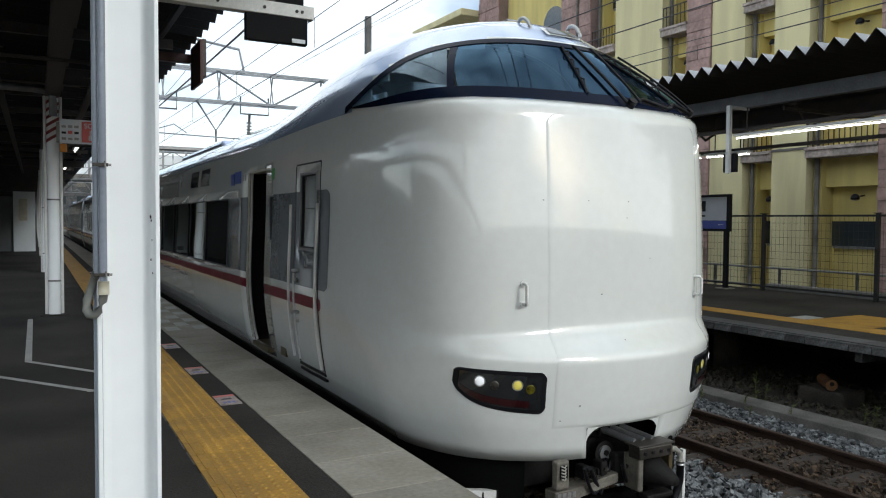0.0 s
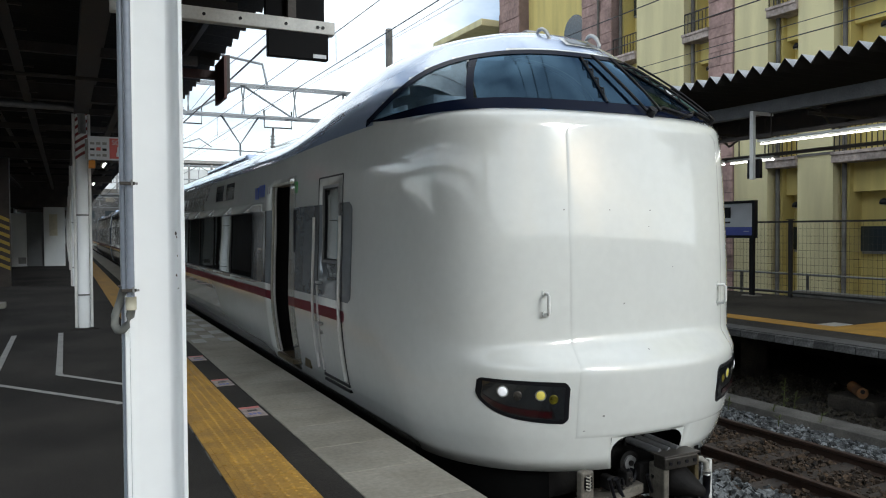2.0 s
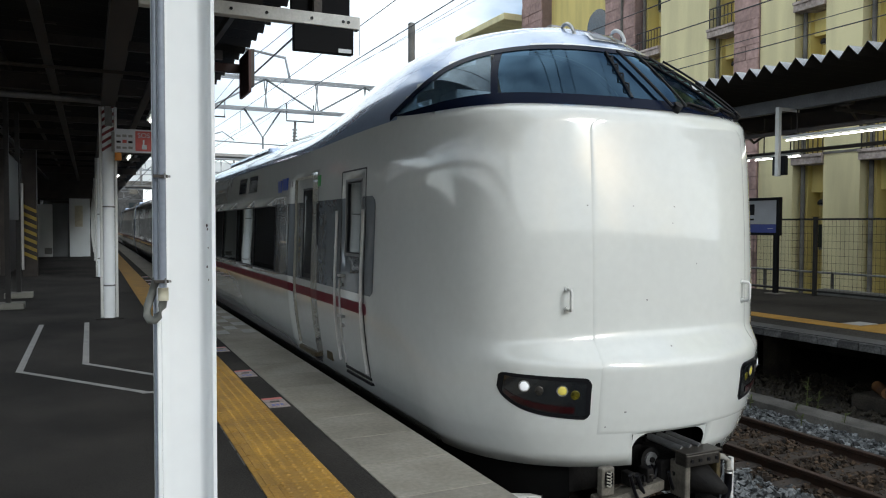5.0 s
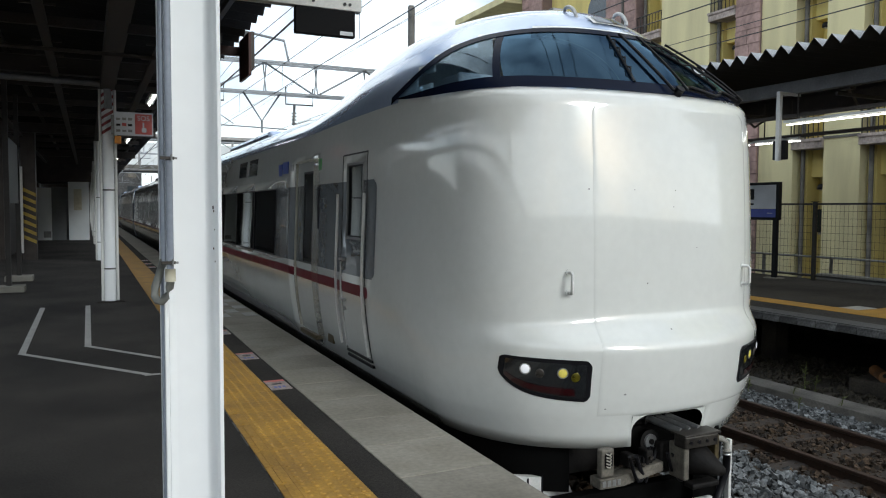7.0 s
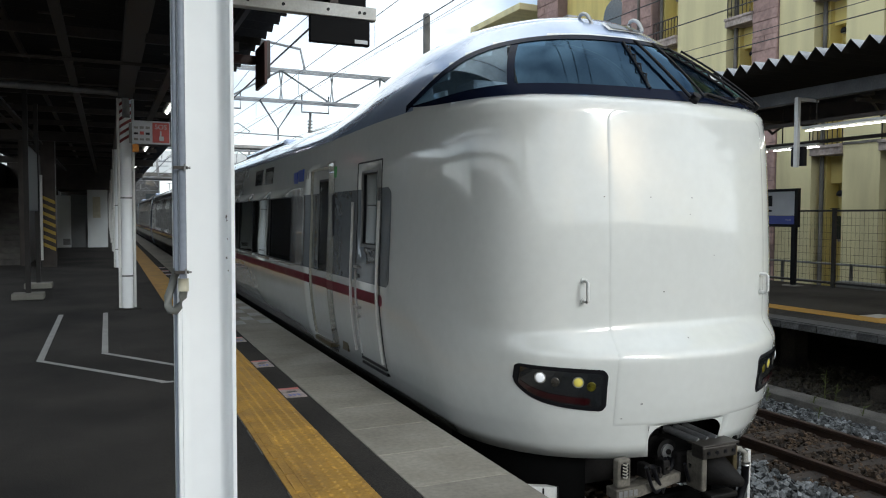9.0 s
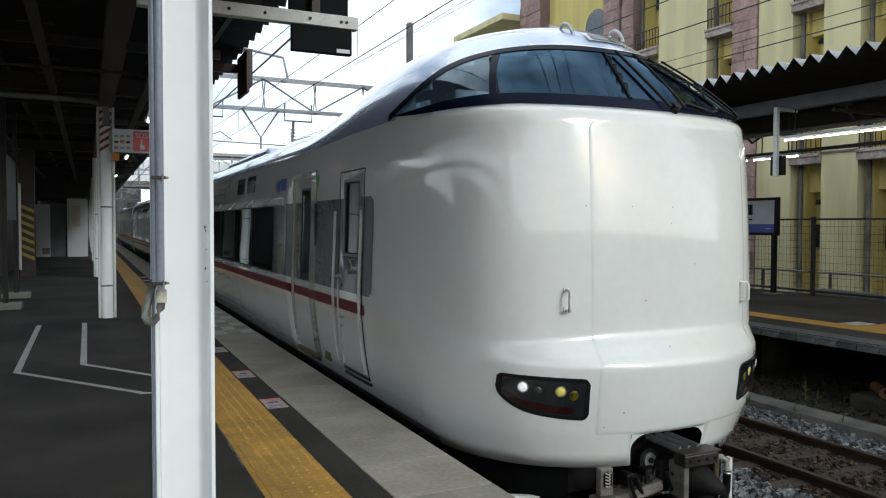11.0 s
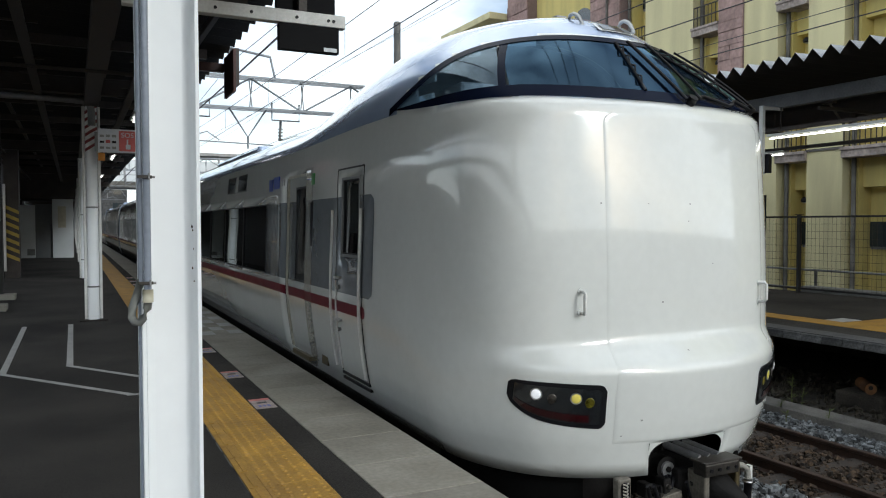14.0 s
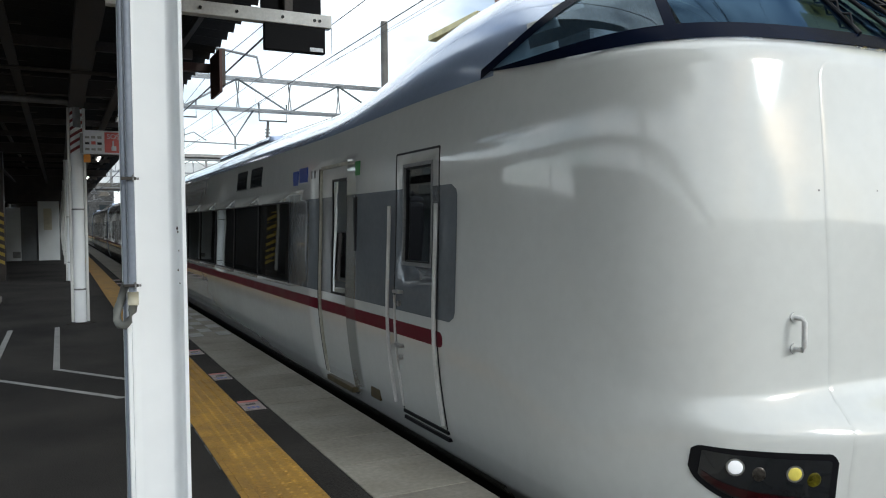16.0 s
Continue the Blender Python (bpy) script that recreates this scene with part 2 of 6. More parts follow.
for piece, lo, hi in ((M_SLAB, 0.86, 1.08), (M_YELLOW, 0.9, 1.06), (M_PINK, 0.82, 1.12), (M_KERB, 0.6, 1.45), (M_DARKSLAB, 0.8, 1.2)):
    vary_object(piece, lo, hi)


# ---- mesh helpers ----
def part(name, bm, material, parent=None, label="", smooth=False):
    """Link a bmesh as one mesh object under a thing or part."""
    me = bpy.data.meshes.new(name)
    bm.normal_update()
    bm.to_mesh(me)
    bm.free()
    for m in (material if isinstance(material, (list, tuple)) else [material]):
        me.materials.append(m)
    if smooth:
        for p in me.polygons:
            p.use_smooth = True
    ob = new(name, me)
    ob.parent = parent
    if label:
        ob["label"] = label
    return ob


def thing(name, label, category, group="", kind="", at=(0, 0, 0)):
    ob = new(name)
    ob.location = at
    return tagged(ob, label, category, group, kind)


def box(bm, x0, x1, y0, y1, z0, z1, bevel=0.0, mi=0):
    vs = [bm.verts.new((x, y, z)) for z in (z0, z1) for x, y in ((x0, y0), (x1, y0), (x1, y1), (x0, y1))]
    fs = [bm.faces.new([vs[i] for i in q]) for q in ((3, 2, 1, 0), (4, 5, 6, 7), (0, 1, 5, 4), (1, 2, 6, 5), (2, 3, 7, 6), (3, 0, 4, 7))]
    for f in fs:
        f.material_index = mi
    if bevel > 0:
        es = {e for f in fs for e in f.edges}
        bmesh.ops.bevel(bm, geom=list(es), offset=bevel, segments=2, affect="EDGES", profile=0.5)
    return bm


def bbox(x0, x1, y0, y1, z0, z1, bevel=0.0):
    return box(bmesh.new(), x0, x1, y0, y1, z0, z1, bevel)


def tube(bm, pts, r, seg=10, cap=True):
    """A round bar along points."""
    pts = [Vector(p) for p in pts]
    rings = []
    for i, p in enumerate(pts):
        d = (pts[min(i + 1, len(pts) - 1)] - pts[max(i - 1, 0)]).normalized()
        ref = Vector((0, 0, 1)) if abs(d.z) < 0.9 else Vector((1, 0, 0))
        a = d.cross(ref).normalized()
        b = a.cross(d)
        rings.append([bm.verts.new(p + r * (math.cos(k * 2 * math.pi / seg) * a + math.sin(k * 2 * math.pi / seg) * b)) for k in range(seg)])
    for q0, q1 in zip(rings, rings[1:]):
        for k in range(seg):
            bm.faces.new((q0[k], q0[(k + 1) % seg], q1[(k + 1) % seg], q1[k])).smooth = True
    if cap:
        bm.faces.new(rings[0])
        bm.faces.new(rings[-1][::-1])
    return bm


def grid(pts, bm=None, skip=None, mat_of=None, smooth=True):
    """Quads through a table of points."""
    bm = bm or bmesh.new()
    vs = [[bm.verts.new(p) for p in row] for row in pts]
    for i in range(len(vs) - 1):
        for j in range(len(vs[0]) - 1):
            if skip and skip(i, j):
                continue
            f = bm.faces.new((vs[i][j], vs[i][j + 1], vs[i + 1][j + 1], vs[i + 1][j]))
            f.smooth = smooth
            if mat_of:
                f.material_index = mat_of(i, j)
    return bm


# ---- platform, tracks, ground ----
FAR, NEAR = 120.0, -40.0
RAIL = -1.0


def ground():
    g = part("ground", bbox(-400, 600, -300, 900, -2.2, -1.28), M_EARTH)
    tagged(g, "dark earth ground beneath the railway", "ground", kind="structure")
    p = part("platform", bbox(-4.8, 1.27, NEAR, FAR, -1.2, 0.0), M_ASPHALT)
    tagged(p, "dark grey asphalt station platform with white queue lines", "platform", kind="structure")
    q = part("platform_edge_base", bbox(1.272, 2.0, NEAR, FAR, -1.2, -0.10), M_CONCOLD)
    tagged(q, "stained concrete wall under the platform edge", "platform edge", kind="structure")
    r = part("asphalt_strip", bbox(1.272, 1.478, NEAR, FAR, -0.098, -0.004), M_ASPHALT, p)
    # queue lines painted on the asphalt
    for i, (name, a, b) in enumerate((("queue_line", (-0.67, 12.4), (-0.67, 8.55)), ("queue_line", (-0.67, 8.55), (0.42, 7.04)), ("queue_line", (0.40, 7.03), (0.62, 7.03)),
                       ("queue_line", (-0.07, 12.4), (-0.07, 8.75)), ("queue_line", (-0.07, 8.75), (0.60, 7.75)))):
        a, b = Vector((*a, 0)), Vector((*b, 0))
        d = (b - a).normalized()
        n = Vector((-d.y, d.x, 0)) * 0.033
        bm = bmesh.new()
        bm.faces.new([bm.verts.new(v + Vector((0, 0, 0.003 + 0.0008 * i))) for v in (a - n - d * 0.02, b - n + d * 0.02, b + n + d * 0.02, a + n - d * 0.02)])
        part(name, bm, M_PAINT, p)


def opposite_side():
    p = part("far_platform", bbox(9.25, 14.2, NEAR, FAR, -0.12, 0.0), M_ASPHALT)
    tagged(p, "dark asphalt platform across the tracks", "platform", kind="structure")
    part("platform_lip", bbox(9.02, 9.25, NEAR, FAR, -0.11, -0.012), M_CONCOLD, p)
    pv = None
    for i in range(60):
        o = part("paver", bbox(8.9, 9.248, 0.006, 0.442, -0.011, 0.003), M_DARKSLAB, p) if pv is None else new("paver", pv)
        pv, o.parent, o.location = o.data, p, (0, -2 + 0.45 * i, 0)
    kb = None
    for i in range(150):
        o = part("kerb_block", bbox(8.86, 9.02, 0.005, 0.295, -0.115, -0.014, 0.008), M_KERB, p) if kb is None else new("kerb_block", kb)
        kb, o.parent, o.location = o.data, p, (0, -8 + 0.3 * i, 0)
    part("tactile_band", bbox(9.86, 10.28, NEAR, FAR, 0.0, 0.008), M_YELLOW, p)
    part("guide_plate", bbox(10.282, 11.6, 6.4, 7.4, 0.0, 0.008), M_YELLOW, p)
    part("worn_plate", bbox(10.3, 10.75, 7.45, 7.75, 0.0, 0.006), M_PAINT, p)
    for i in range(16):
        y = -4 + i * 3.2
        part("support_pier", bbox(10.2, 10.5, y, y + 0.3, -1.2, -0.12, 0.01), M_EARTH, p)
        part("bracket", bbox(9.0, 10.2, y + 0.1, y + 0.2, -0.26, -0.12, 0.01), M_KERB, p)
    d = part("trackside_soil", bbox(8.85, 13.2, NEAR, FAR, -1.27, -1.03), M_EARTH)
    tagged(d, "brown soil strip under the platform overhang", "soil", kind="structure")
    w = part("log_end", tube(bmesh.new(), [(9.45, 6.40, -0.72), (9.75, 6.75, -0.72)], 0.075, 14), M_LOG)
    tagged(w, "short sawn log lying on a rubble pile", "log")
    part("heart", tube(bmesh.new(), [(9.444, 6.393, -0.70), (9.45, 6.40, -0.70)], 0.03, 10), M_BLACK, w)
    rb = stones("rubble", 8.95, 11.0, 3, 12, -1.02, 2600, 0.032, M_RUBBLE, "brown rubble and soil clods under the platform")
    for q in range(3):
        part("rubble_heap", bbox(9.4, 9.9, 6.2 + 0.2 * q, 6.5 + 0.2 * q, -1.03, -0.80, 0.05), M_EARTH, d)
    k = part("drain_kerb", bbox(8.45, 8.85, NEAR, FAR, -1.25, -0.98, 0.01), M_CONCOLD)
    tagged(k, "weathered concrete drain kerb beside the track", "kerb", kind="structure")
    b = part("platform_void_wall", bbox(13.2, 13.6, NEAR, FAR, -1.3, -0.2), M_EARTH)
    tagged(b, "dark soil wall under the far platform", "wall", kind="structure")


def rail_profile(x, top):
    bm = bmesh.new()
    pts = [(-0.063, -0.153), (0.063, -0.153), (0.063, -0.14), (0.012, -0.12), (0.012, -0.045), (0.032, -0.035), (0.032, -0.004), (0.026, 0), (-0.026, 0),
           (-0.032, -0.004), (-0.032, -0.035), (-0.012, -0.045), (-0.012, -0.12), (-0.063, -0.14)]
    a = [bm.verts.new((x + p, NEAR, top + q)) for p, q in pts]
    b = [bm.verts.new((x + p, FAR, top + q)) for p, q in pts]
    for i in range(len(pts)):
        f = bm.faces.new((a[i], a[(i + 1) % 14], b[(i + 1) % 14], b[i]))
        f.material_index = 1 if i in (6, 7, 8) else 0
    return bm


def stones(name, x0, x1, y0, y1, z, count, size, material, label):
    """Loose stones, uncountable."""
    rng = random.Random(5 + int(x0 * 10))
    base = [(-1, -1, -1), (1, -1, -1), (1, 1, -1), (-1, 1, -1), (-1, -1, 1), (1, -1, 1), (1, 1, 1), (-1, 1, 1)]
    quads = ((3, 2, 1, 0), (4, 5, 6, 7), (0, 1, 5, 4), (1, 2, 6, 5), (2, 3, 7, 6), (3, 0, 4, 7))
    vs, fs = [], []
    for i in range(count):
        c = Vector((rng.uniform(x0, x1), rng.uniform(y0, y1), z + rng.uniform(-0.02, 0.025)))
        rot = Euler((rng.uniform(0, 6), rng.uniform(0, 6), rng.uniform(0, 6))).to_matrix()
        s = size * rng.uniform(0.6, 1.3)
        k = len(vs)
        for p in base:
            q = Vector([t * rng.uniform(0.55, 1.0) for t in p])
            q.z *= 0.7
            vs.append(c + rot @ (q * s))
        fs += [[k + j for j in f] for f in quads]
    me = bpy.data.meshes.new(name)
    me.from_pydata(vs, [], fs)
    me.materials.append(material)
    ob = new(name, me)
    return tagged(ob, label, "ballast", kind="stuff")


def vary_island(m, lo=0.5, hi=1.5):
    """Each loose stone gets a tone of its own."""
    n, l = m.node_tree.nodes, m.node_tree.links
    b = n["Principled BSDF"]
    src = b.inputs["Base Color"].links[0].from_socket
    g = n.new("ShaderNodeNewGeometry")
    r = n.new("ShaderNodeMapRange")
    r.inputs[3].default_value, r.inputs[4].default_value = lo, hi
    mx = n.new("ShaderNodeMix")
    mx.data_type, mx.blend_type = "RGBA", "MULTIPLY"
    mx.inputs[0].default_value = 1.0
    l.new(g.outputs["Random Per Island"], r.inputs[0])
    l.new(src, mx.inputs[6])
    l.new(r.outputs[0], mx.inputs[7])
    l.new(mx.outputs[2], b.inputs["Base Color"])


def tracks():
    for cx in (3.735, 7.115):
        t = thing("railway_track", "rusty steel rails on concrete sleepers in ballast", "railway track", "parallel tracks", "structure")
        part("bed", bbox(cx - 1.55, cx + 1.45, NEAR, FAR, -1.27, -1.17), M_BALLASTR, t)
        for dx in (-0.565, 0.565):
            part("rail", rail_profile(cx + dx, RAIL), [M_RAIL, M_RAILTOP], t)
        me = None
        for i in range(60):
            y = -4 + i * 0.62
            if me is None:
                o = part("sleeper", bbox(cx - 1.0, cx + 1.0, -0.10, 0.10, -1.22, -1.105, 0.015), M_SLEEPER, t)
                me = o.data
            else:
                o = new("sleeper", me)
                o.parent = t
            o.location = (0, y, 0)
    # the second tracks beyond the island platform
    t = thing("railway_track", "rusty steel rails beyond the island platform", "railway track", "parallel tracks", "structure")
    part("bed", bbox(-8.3, -4.85, NEAR, FAR, -1.27, -1.17), M_BALLASTR, t)
    for dx in (-7.0, -5.9):
        part("rail", rail_profile(dx, RAIL), [M_RAIL, M_RAILTOP], t)
    vary_island(M_BALLAST, 0.25, 2.1)
    vary_island(M_BALLASTR, 0.3, 2.0)
    stones("ballast_shoulder", 7.85, 8.45, 0, 24, -1.10, 9000, 0.031, M_BALLAST, "pale grey crushed stone ballast beside the rails")
    stones("ballast_between_rails", 6.62, 7.62, 0, 16, -1.135, 6500, 0.028, M_BALLASTR, "rust-stained ballast between the rails")
    stones("ballast_between_tracks", 5.0, 6.30, -1, 13, -1.145, 8500, 0.034, M_BALLAST, "grey ballast between the two tracks")
    stones("ballast_by_rail", 6.26, 6.50, -1, 14, -1.15, 2200, 0.03, M_BALLASTR, "rust-stained ballast along the rail")
    stones("ballast_under_train", 2.2, 5.0, 0, 8, -1.14, 3500, 0.036, M_BALLASTR, "dark oily ballast under the train")


# ---- the train ----
VB, ZS, CX = 2.28, 2.27, 3.735
SQ = 3.49


def half_width(l):
    if l > 0:
        return 1.428 * max(math.cos(min(l, 1) * math.pi / 2), 0) ** 0.65
    z = ZS + l
    if z > 1.75:
        return 1.470 - 0.042 * ((z - 1.75) / 0.52) ** 2
    if z > 0.75:
        return 1.470 + 0.014 * (1 + math.cos(math.pi * (z - 0.75)))
    return 1.498 - 0.075 * ((0.75 - z) / 0.67) ** 1.6 - 0.28 * max(0.05 - z, 0)


def roof_top(v):
    k = min(max((v - 2.44) / 2.74, 0), 1)
    return 3.187 - 0.434 * (3 * k * k - 2 * k ** 3)


def height(v, l):
    return ZS + l if l <= 0 else ZS + (roof_top(v) - ZS) * math.sin(min(l, 1) * math.pi / 2)


def smooth(k):
    k = min(max(k, 0), 1)
    return 3 * k * k - 2 * k ** 3


def nose_front(l):
    if l > 0:
        p = min(l, 1) * math.pi / 2
        return 0.273 + 0.879 * math.sin(p) + 0.38 * (1 - math.cos(p)) ** 2
    return 0.19 + 0.083 * max((ZS + l - 1.05) / 1.22, 0) ** 1.3


def skirt_front(z):
    return 0.06 + 0.016 * min(max((0.6 - z) / 0.45, 0), 1) + 0.10 * max(0.155 - z, 0)


def squareness(l):
    return SQ if l <= 0 else SQ - 1.26 * min(l * 2, 1)


def bulge(z):
    if z > 0.52:
        k = min(max((0.71 - z) / 0.19, 0), 1)
        return 0.065 * (3 * k * k - 2 * k ** 3)
    return 0.065 - 0.055 * ((0.52 - z) / 0.72) ** 1.4


# plan of the upper nose: flat tapered flanks, tight corners, a gently bowed face
TAPER, BOW, CORNER = 0.11, 0.20, 7.5
PLAN = []
for k in range(401):
    y = (k / 400) ** 2
    q = (1 - (1 - y) ** CORNER) ** (1 / CORNER)
    PLAN.append((q * (1 - TAPER * (1 - y) ** 2.6), y, q))


def plan_depth(x, v0, vb):
    """How far back the upper nose lies at a share x of its half width."""
    lo, hi = 0, len(PLAN) - 1
    while hi - lo > 1:
        m = (lo + hi) // 2
        lo, hi = (m, hi) if PLAN[m][0] <= x else (lo, m)
    (x0, y0, q0), (x1, y1, q1) = PLAN[lo], PLAN[hi]
    f = min(max((x - x0) / max(x1 - x0, 1e-9), 0), 1)
    y, q = y0 + (y1 - y0) * f, q0 + (q1 - q0) * f
    return v0 + (vb - v0 - BOW) * y + BOW * q * q


def nose(s, l):
    """The cab's skin: s runs round the nose from one flank (-1) to the other, l from the sill up over the roof."""
    n = squareness(l)
    th = s * math.pi / 2
    sg = 1 if s > 0 else -1
    w, v0 = half_width(l), nose_front(l)
    su, cu = abs(math.sin(th)) ** (2 / n), abs(math.cos(th)) ** (2 / n)
    if l > 0:
        v = v0 + (VB - v0) * (1 - cu)
        v += (plan_depth(su, v0, VB) - v) * smooth(1 - l / 0.5)
        return Vector((sg * w * su, v, height(v, l)))
    w -= max(w - 1.463, 0) * (1 - abs(s) ** 6)
    z = ZS + l
    # below the crease a rounder skirt; the step fades out along the flank
    flat = smooth((su - 0.915) / 0.08)
    k = smooth((z - 0.50 + 0.30 * flat) / (0.23 + 0.75 * flat))
    f0 = skirt_front(z)
    low = f0 + (1.3 - f0) * (1 - max(1 - su ** 2.2, 0) ** (1 / 2.2))
    v = low + (plan_depth(su, v0, VB) - low) * k
    d = bulge(z) * (1 - smooth((su - 0.70) / 0.26))
    return Vector((sg * (w + d) * su, v - d * cu, z))


def skin(s, l, off=0.0):
    p = nose(s, l)
    if not off:
        return p
    e = 0.004
    s2, l2 = min(max(s, -0.99), 0.99), min(l, 0.97)
    a = nose(s2 + e, l2) - nose(s2 - e, l2)
    b = nose(s2, l2 + e) - nose(s2, l2 - e)
    n = a.cross(b).normalized()
    return p + n * off


def s_of_u(u, l):
    n = squareness(l)
    return math.copysign(math.asin(min((abs(u) / (half_width(l) + 0.0)), 1) ** (n / 2)) / (math.pi / 2), u)


def flank(v, l, side):
    return Vector((side * half_width(l), v, height(v, l)))


def sheet(fn, na, nb, off):
    """A skin-tight sheet over the nose; fn(a, b) gives (s, l)."""
    return grid([[skin(*fn(i / na, j / nb), off) for i in range(na + 1)] for j in range(nb + 1)])


def visor_low(s):
    return 0.042 + 0.05 * min(abs(s) / 0.955, 1) ** 10


def visor_high(s):
    return 0.094 + 0.372 * (1 - min(abs(s) / 0.955, 1) ** 2.9)


DOOR = (4.28, 5.02)
CREW = (2.46, 3.18)
WINS = [(6.14 + 1.48 * k, 7.58 + 1.48 * k) for k in range(7)]
CARLEN = 20.3


def train_shell(parent):
    zs = sorted({-0.20, -0.1, 0.03, 0.07, 0.2, 0.3, 0.38, 0.44, 0.5, 0.53, 0.56, 0.59, 0.62, 0.655, 0.68, 0.70, 0.73, 0.76, 0.78, 0.80, 0.84, 0.90, 1.0, 1.18, 1.35, 1.55, 1.74, 1.86, 1.92, 2.0, 2.02, 2.1, 2.2, 2.27})
    ls = [z - ZS for z in zs] + [k / 16 for k in range(1, 17)]
    vs = sorted({2.3, 2.46, 2.56, 2.9, 3.06, 3.18, 3.6, 4.0, 4.28, 4.65, 5.02, 5.4, *[a for w in WINS for a in w], 17.0, 18.2, 19.3, CARLEN})
    notch = [s_of_u(-0.34, -2.3), s_of_u(-0.25, -2.3), s_of_u(0.25, -2.3), s_of_u(0.31, -2.3)]
    ss = sorted({*[round(-1 + k / 60, 5) for k in range(121)], *notch})
    ss = [s for s in ss if s in notch or all(abs(s - q) > 0.007 for q in notch)]
    cols = [("L", v) for v in reversed(vs)] + [("N", s) for s in ss] + [("R", v) for v in vs]

    def at(c, l):
        return nose(c[1], l) if c[0] == "N" else flank(c[1], l, -1 if c[0] == "L" else 1)

    def mids(i, j):
        l0, l1, c0, c1 = ls[i], ls[i + 1], cols[j], cols[j + 1]
        return l0, l1, c0, c1

    def skip(i, j):
        l0, l1, c0, c1 = mids(i, j)
        z0, z1 = ZS + l0, ZS + l1
        if c0[0] == "N" and c1[0] == "N":
            s0, s1 = sorted((c0[1], c1[1]))
            if z1 <= 0.031 and s0 >= notch[0] - 1e-6 and s1 <= notch[3] + 1e-6:
                return True
            m = max(abs(s0), abs(s1))
            return l0 >= visor_low(m) + 0.012 and l1 <= visor_high(m) - 0.012
        if c0[0] != c1[0] or l0 >= 0:
            return False
        v0, v1 = sorted((c0[1], c1[1]))
        if v0 >= DOOR[0] - 1e-4 and v1 <= DOOR[1] + 1e-4 and z0 > 0.02 and z1 < 2.03:
            return True
        if v0 >= 2.55 and v1 <= 3.07 and z0 > 1.17 and z1 < 1.93 and v0 < 3.05 and (v0 >= 2.56 - 1e-4):
            return v1 <= 2.9 + 1e-4 or v0 >= 2.9 - 1e-4 and v1 <= 3.06 + 1e-4
        return any(v0 >= a - 1e-4 and v1 <= b + 1e-4 for a, b in WINS) and z0 > 0.83 and z1 < 1.75

    def mat_of(i, j):
        l0, l1, c0, c1 = mids(i, j)
        z0, z1 = ZS + l0, ZS + l1
        if l0 >= 0.04 and c0[0] != "N":
            return 1
        if c0[0] == "N" or c1[0] == "N":
            high = c0[0] == c1[0] == "N" and (min(abs(c0[1]), abs(c1[1])) > 0.93 or l0 >= visor_high(max(abs(c0[1]), abs(c1[1]))) - 0.012)
            return 1 if l0 >= 0.04 and high else 0
        v0 = min(c0[1], c1[1])
        if 0.83 < z0 and z1 < 1.75 and v0 >= 2.29:
            return 2
        if 0.65 < z0 and z1 < 0.77 and v0 >= 2.45:
            return 3
        return 0

    pts = [[at(c, l) for c in cols] for l in ls]
    ob = part("body_shell", grid(pts, None, skip, mat_of), [M_TRAIN, M_ROOF, M_GREYBAND, M_RED], parent, "glossy white body with grey window band and dark red stripe")
    md = ob.modifiers.new("thick", "SOLIDIFY")
    md.thickness, md.offset = 0.006, -1.0
    # rounded fore ends of the grey band and of the stripe
    for sd in (-1, 1):
        for mi, (z0, z1, v1, v0, r) in enumerate(((0.84, 1.74, 2.302, 2.20, 0.08), (0.655, 0.76, 2.462, 2.38, 0.045))):
            rows = []
            for k in range(25):
                z = z0 + (z1 - z0) * k / 24
                d = max(r - min(z - z0, z1 - z), 0) / r
                x = sd * (half_width(z - ZS) + 0.003)
                rows.append([Vector((x, v0 + r * (1 - math.sqrt(max(1 - d * d, 0))), z)), Vector((x, v1, z))])
            part("band_end", grid(rows), (M_GREYBAND, M_RED)[mi], parent)


